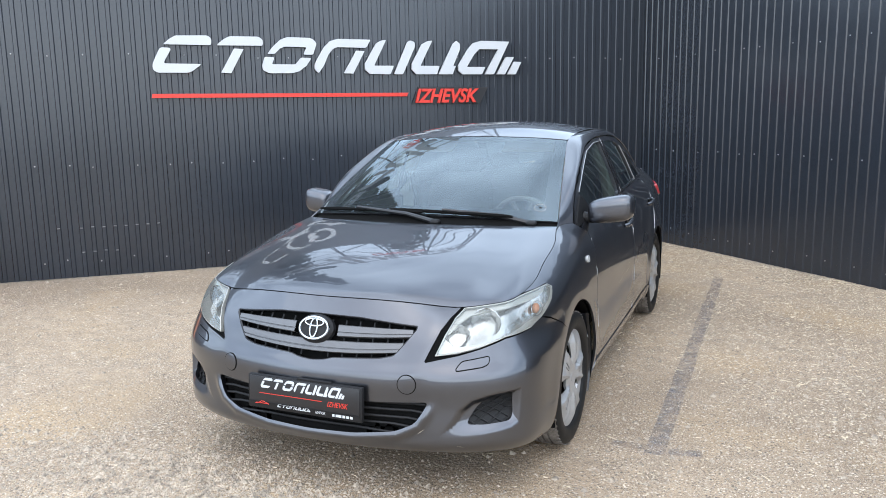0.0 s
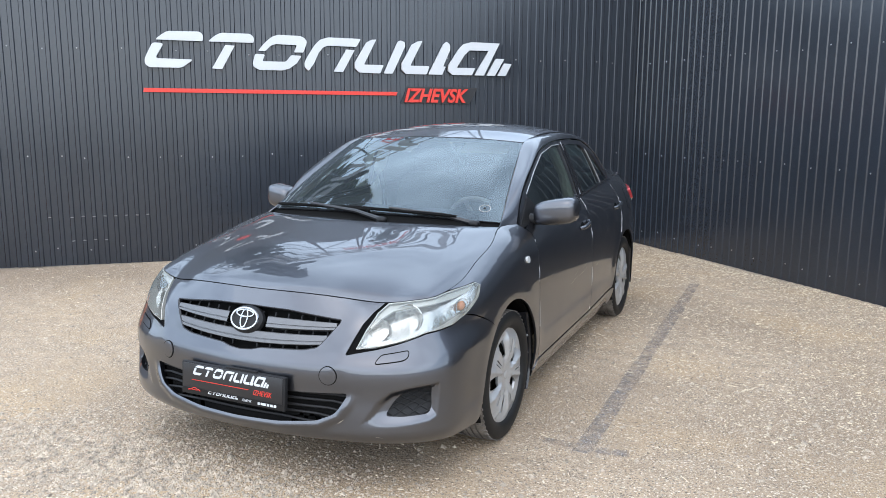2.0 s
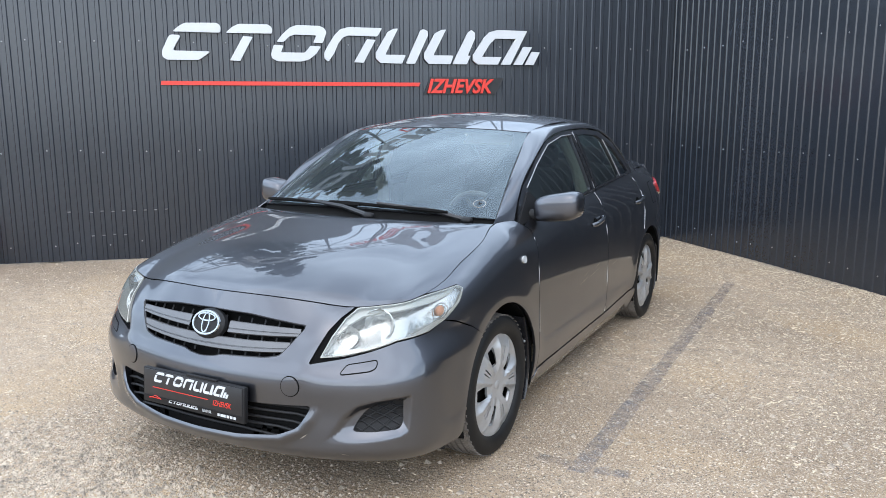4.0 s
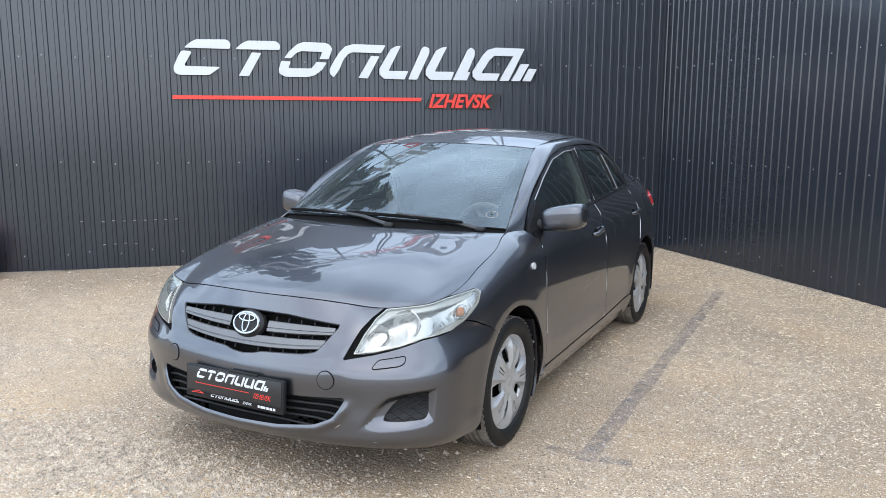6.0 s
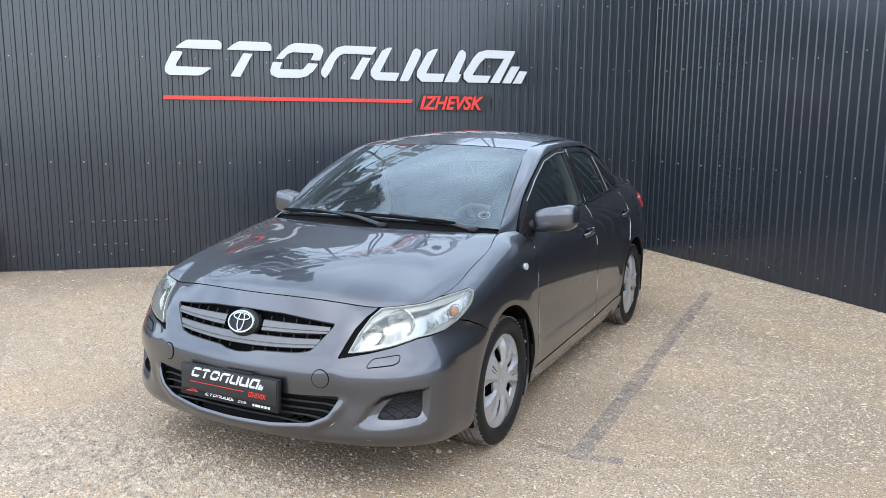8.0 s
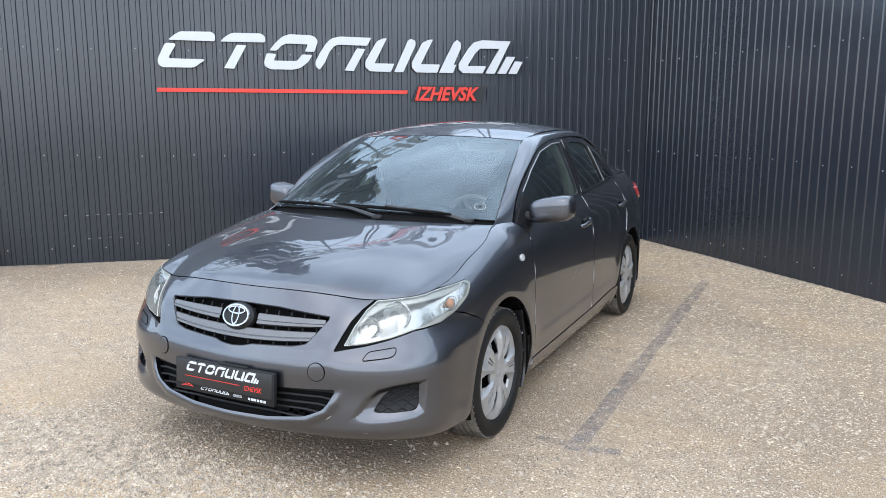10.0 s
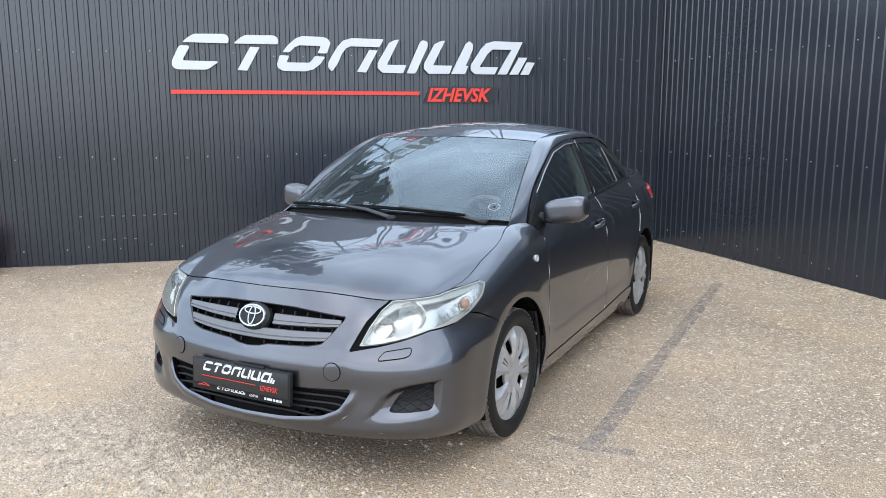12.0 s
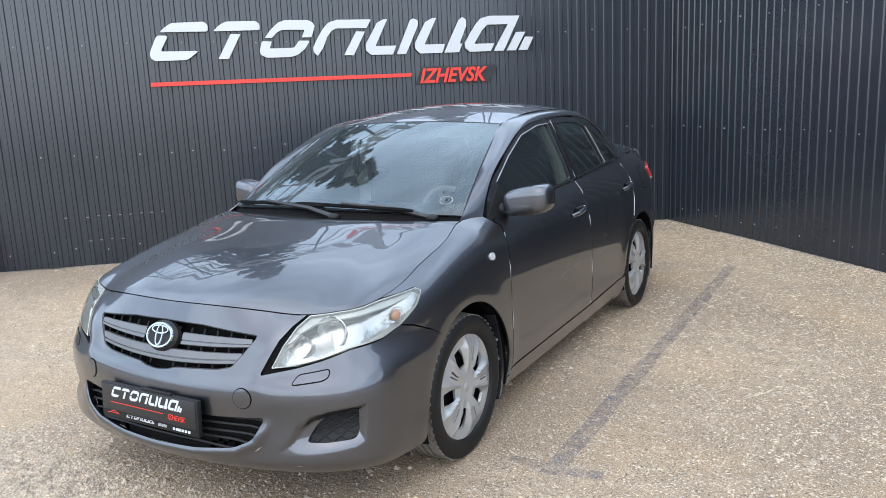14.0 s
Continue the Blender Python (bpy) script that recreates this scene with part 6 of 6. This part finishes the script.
def painted_strip(x0, y0, x1, y1, half):
    n = 40
    d = Vector((x1 - x0, y1 - y0, 0))
    side = Vector((-d.y, d.x, 0)).normalized()
    verts, faces = [], []
    for i in range(n + 1):
        c = Vector((x0, y0, 0)) + d * (i / n)
        w = half * (1 + 0.25 * noise.noise(Vector((i * 0.4, x0, 3))))
        for k in (-1, 0, 1):
            p = c + side * w * k
            verts.append((p.x, p.y, ground_height(p.x, p.y) + 0.004))
    for i in range(n):
        faces += [(3 * i, 3 * i + 1, 3 * i + 4, 3 * i + 3), (3 * i + 1, 3 * i + 2, 3 * i + 5, 3 * i + 4)]
    return link_mesh("parking_line", verts, faces, LINEPAINT)


tagged(painted_strip(1.246, -1.34, 1.256, 2.78, 0.046), "worn blue-grey parking line painted on gravel", "line", kind="structure")
tagged(painted_strip(1.04, -1.275, 1.20, -1.285, 0.028), "faded end mark of the parking line", "line", kind="structure")
tagged(painted_strip(1.30, -1.285, 1.45, -1.26, 0.034), "faded end mark of the parking line", "line", kind="structure")


# ---- orange bag by the wall ----
ORANGE = surface("thin orange plastic film", (0.80, 0.22, 0.07), rough=0.35, vary=0.15, scale=9, fine=60, bump=0.6, bump_scale=14, second=(0.78, 0.36, 0.20), dist=0.03)
bag_at = Vector((-5.37, -0.23, 0))
bag = new("plastic_bag")
bag.matrix_world = Matrix.Translation(bag_at)
tagged(bag, "full crumpled orange plastic rubbish bag beside steel wall", "bag")
bm = bmesh.new()
superblob(bm, (0, 0, 0.26), (0.29, 0.29, 0.27), 0.8, 44, 34)
for v in bm.verts:
    d = v.co - Vector((0, 0, 0.26))
    k = 0.97 + 0.16 * noise.noise(v.co * 5.0) + 0.10 * (0.5 - abs(noise.noise(v.co * 9.0)) * 2) + 0.05 * noise.noise(v.co * 19.0) + 0.05 * abs(math.sin(7 * math.atan2(d.y, d.x) + 3 * d.z)) * max(0, d.z * 3)
    v.co = Vector((0, 0, 0.26)) + d * k
    v.co.z = max(v.co.z, 0.0)
part("sack", bm, ORANGE, bag, smooth_angle=50)
bm = bmesh.new()
for i in range(7):
    a = i * 0.9
    tube(bm, [(0.02 * math.cos(a), 0.02 * math.sin(a), 0.50), (0.05 * math.cos(a), 0.05 * math.sin(a), 0.56), (0.10 * math.cos(a + 0.4), 0.10 * math.sin(a + 0.4), 0.585)], [0.02, 0.016, 0.004], 6)
part("knot", bm, ORANGE, bag, "gathered knot")

# ---- sign above the wall top ----
roof_sign = sign_thing("roof_sign", BACK_M @ pose(BACK_LEN - 7.3, 0.15, WALL_H + 1.15), "white letter shapes, dimmed in colour, on a frame above the wall", scale=1.35, white=ROOFDIM)
lettering("city_name", "IZHEVSK", 0.29, pose(3.45, 0.0, -0.32), SIGNRED, roof_sign, "red letters", depth=0.02, slant=0.32, width=0.95, bold=0.006)
for x in np.arange(0.1, 5.4, 0.75):
    bm = bmesh.new()
    tube(bm, [(x, 0.04, -1.3), (x, 0.04, 0.50)], 0.02, 6)
    part("post", bm, SHEET, roof_sign)
    bm = bmesh.new()
    tube(bm, [(x, 0.04, 0.40), (x, 0.9, -1.3)], 0.018, 6)
    part("brace", bm, SHEET, roof_sign)
for k, x in enumerate(np.arange(0.1, 4.7, 0.75)):
    bm = bmesh.new()
    ends = ((x, 0.05, -1.3), (x + 0.75, 0.05, -0.42)) if k % 2 else ((x, 0.05, -0.42), (x + 0.75, 0.05, -1.3))
    tube(bm, ends, 0.018, 6)
    part("diagonal", bm, SHEET, roof_sign)
for z in (-0.42, -0.06, 0.25, 0.45):
    bm = bmesh.new()
    tube(bm, [(0, 0.03, z), (5.38, 0.03, z)], 0.015, 6)
    part("rail", bm, SHEET, roof_sign)

# ---- street lamps and trees behind the wall ----
POLE = surface("galvanised lamp pole", (0.30, 0.31, 0.32), rough=0.5, metal=0.6, vary=0.15, scale=4, fine=80, bump=0.05)


def street_lamp(at, height, yaw):
    lamp = new("street_lamp")
    lamp.matrix_world = Matrix.Translation(at) @ pose(0, 0, 0, 0, 0, yaw)
    tagged(lamp, "grey street lamp on a curved arm behind the wall", "street lamp", group="street lamps")
    bm = bmesh.new()
    tube(bm, [(0, 0, 0), (0, 0, height - 0.8), (0.15, 0, height - 0.25), (0.7, 0, height), (1.5, 0, height + 0.08)], [0.09, 0.06, 0.05, 0.045, 0.04], 10)
    part("pole", bm, POLE, lamp)
    bm = bmesh.new()
    superblob(bm, (1.80, 0, height + 0.06), (0.36, 0.14, 0.06), 0.6, 18, 10)
    part("lamp_head", bm, TRIM, lamp, "dark lamp head")
    return lamp


street_lamp((-6.1, 2.2, 0), 5.75, 20)
street_lamp((-11.5, 6.5, 0), 6.6, -30)

BARK = surface("rough grey-brown bark", (0.12, 0.09, 0.065), rough=0.95, vary=0.35, scale=5, fine=40, bump=0.8, bump_scale=18, dist=0.02)
NEEDLES = surface("dark green needles", (0.05, 0.085, 0.04), rough=0.7, vary=0.45, scale=1.2, fine=12, bump=0.0, second=(0.025, 0.05, 0.022))


def conifer(at, height, spread, seed, density=26):
    rng = random.Random(seed)
    tree = new("spruce_tree")
    tree.matrix_world = Matrix.Translation(at)
    tagged(tree, "tall dark green spruce tree behind the steel wall", "tree", group="trees behind the wall")
    bm = bmesh.new()
    tube(bm, [(0, 0, 0), (0.03, 0.02, height * 0.5), (0, 0, height)], [height * 0.016, height * 0.010, 0.01], 8)
    limbs = []
    z = height * 0.12
    while z < height * 0.985:
        k = 1 - z / height
        for _ in range(5 if k > 0.1 else 4):
            a, ln = rng.uniform(0, 6.283), spread * (0.15 + 0.85 * k) * rng.uniform(0.65, 1.1)
            p0 = Vector((0, 0, z))
            mid = p0 + Vector((math.cos(a) * ln * 0.55, math.sin(a) * ln * 0.55, ln * 0.10))
            tip = p0 + Vector((math.cos(a) * ln, math.sin(a) * ln, -ln * 0.06))
            tube(bm, [p0, mid, tip], [0.03 * k + 0.01, 0.02 * k + 0.006, 0.004], 4, cap=False)
            limbs.append((p0, mid, tip))
        z += height * 0.026 * rng.uniform(0.8, 1.2)
    part("trunk", bm, BARK, tree, "grey-brown trunk with drooping limbs")
    verts, faces = [], []
    for p0, mid, tip in limbs:
        ln = (tip - p0).length
        for i in range(max(8, int(ln * density))):
            t = rng.uniform(0.12, 1.0)
            p = p0.lerp(mid, t * 2) if t < 0.5 else mid.lerp(tip, t * 2 - 1)
            d = (tip - p0).normalized()
            side = d.cross(Vector((0, 0, 1))) * rng.choice((-1, 1))
            w = (d * rng.uniform(0.3, 0.9) + side * rng.uniform(0.4, 1.0) + Vector((0, 0, rng.uniform(-0.6, 0.15)))).normalized()
            sz_ = rng.uniform(0.16, 0.40) * (1.15 - 0.5 * t)
            u = w.cross(Vector((rng.uniform(-1, 1), rng.uniform(-1, 1), 1))).normalized() * sz_ * 0.22
            i0 = len(verts)
            verts += [tuple(p - u * 0.4), tuple(p + w * sz_ * 0.5 + u), tuple(p + w * sz_), tuple(p + w * sz_ * 0.5 - u)]
            faces.append((i0, i0 + 1, i0 + 2, i0 + 3))
    crown = link_mesh("crown", verts, faces, NEEDLES, tree, "dark green needle sprays", smooth_faces=False)
    return tree


conifer((-7.8, 4.6, 0), 12.6, 2.7, 3, 170)
conifer((-10.2, 8.6, 0), 9.5, 2.6, 5, 45)
conifer((-6.2, 10.5, 0), 8.5, 2.4, 8, 45)
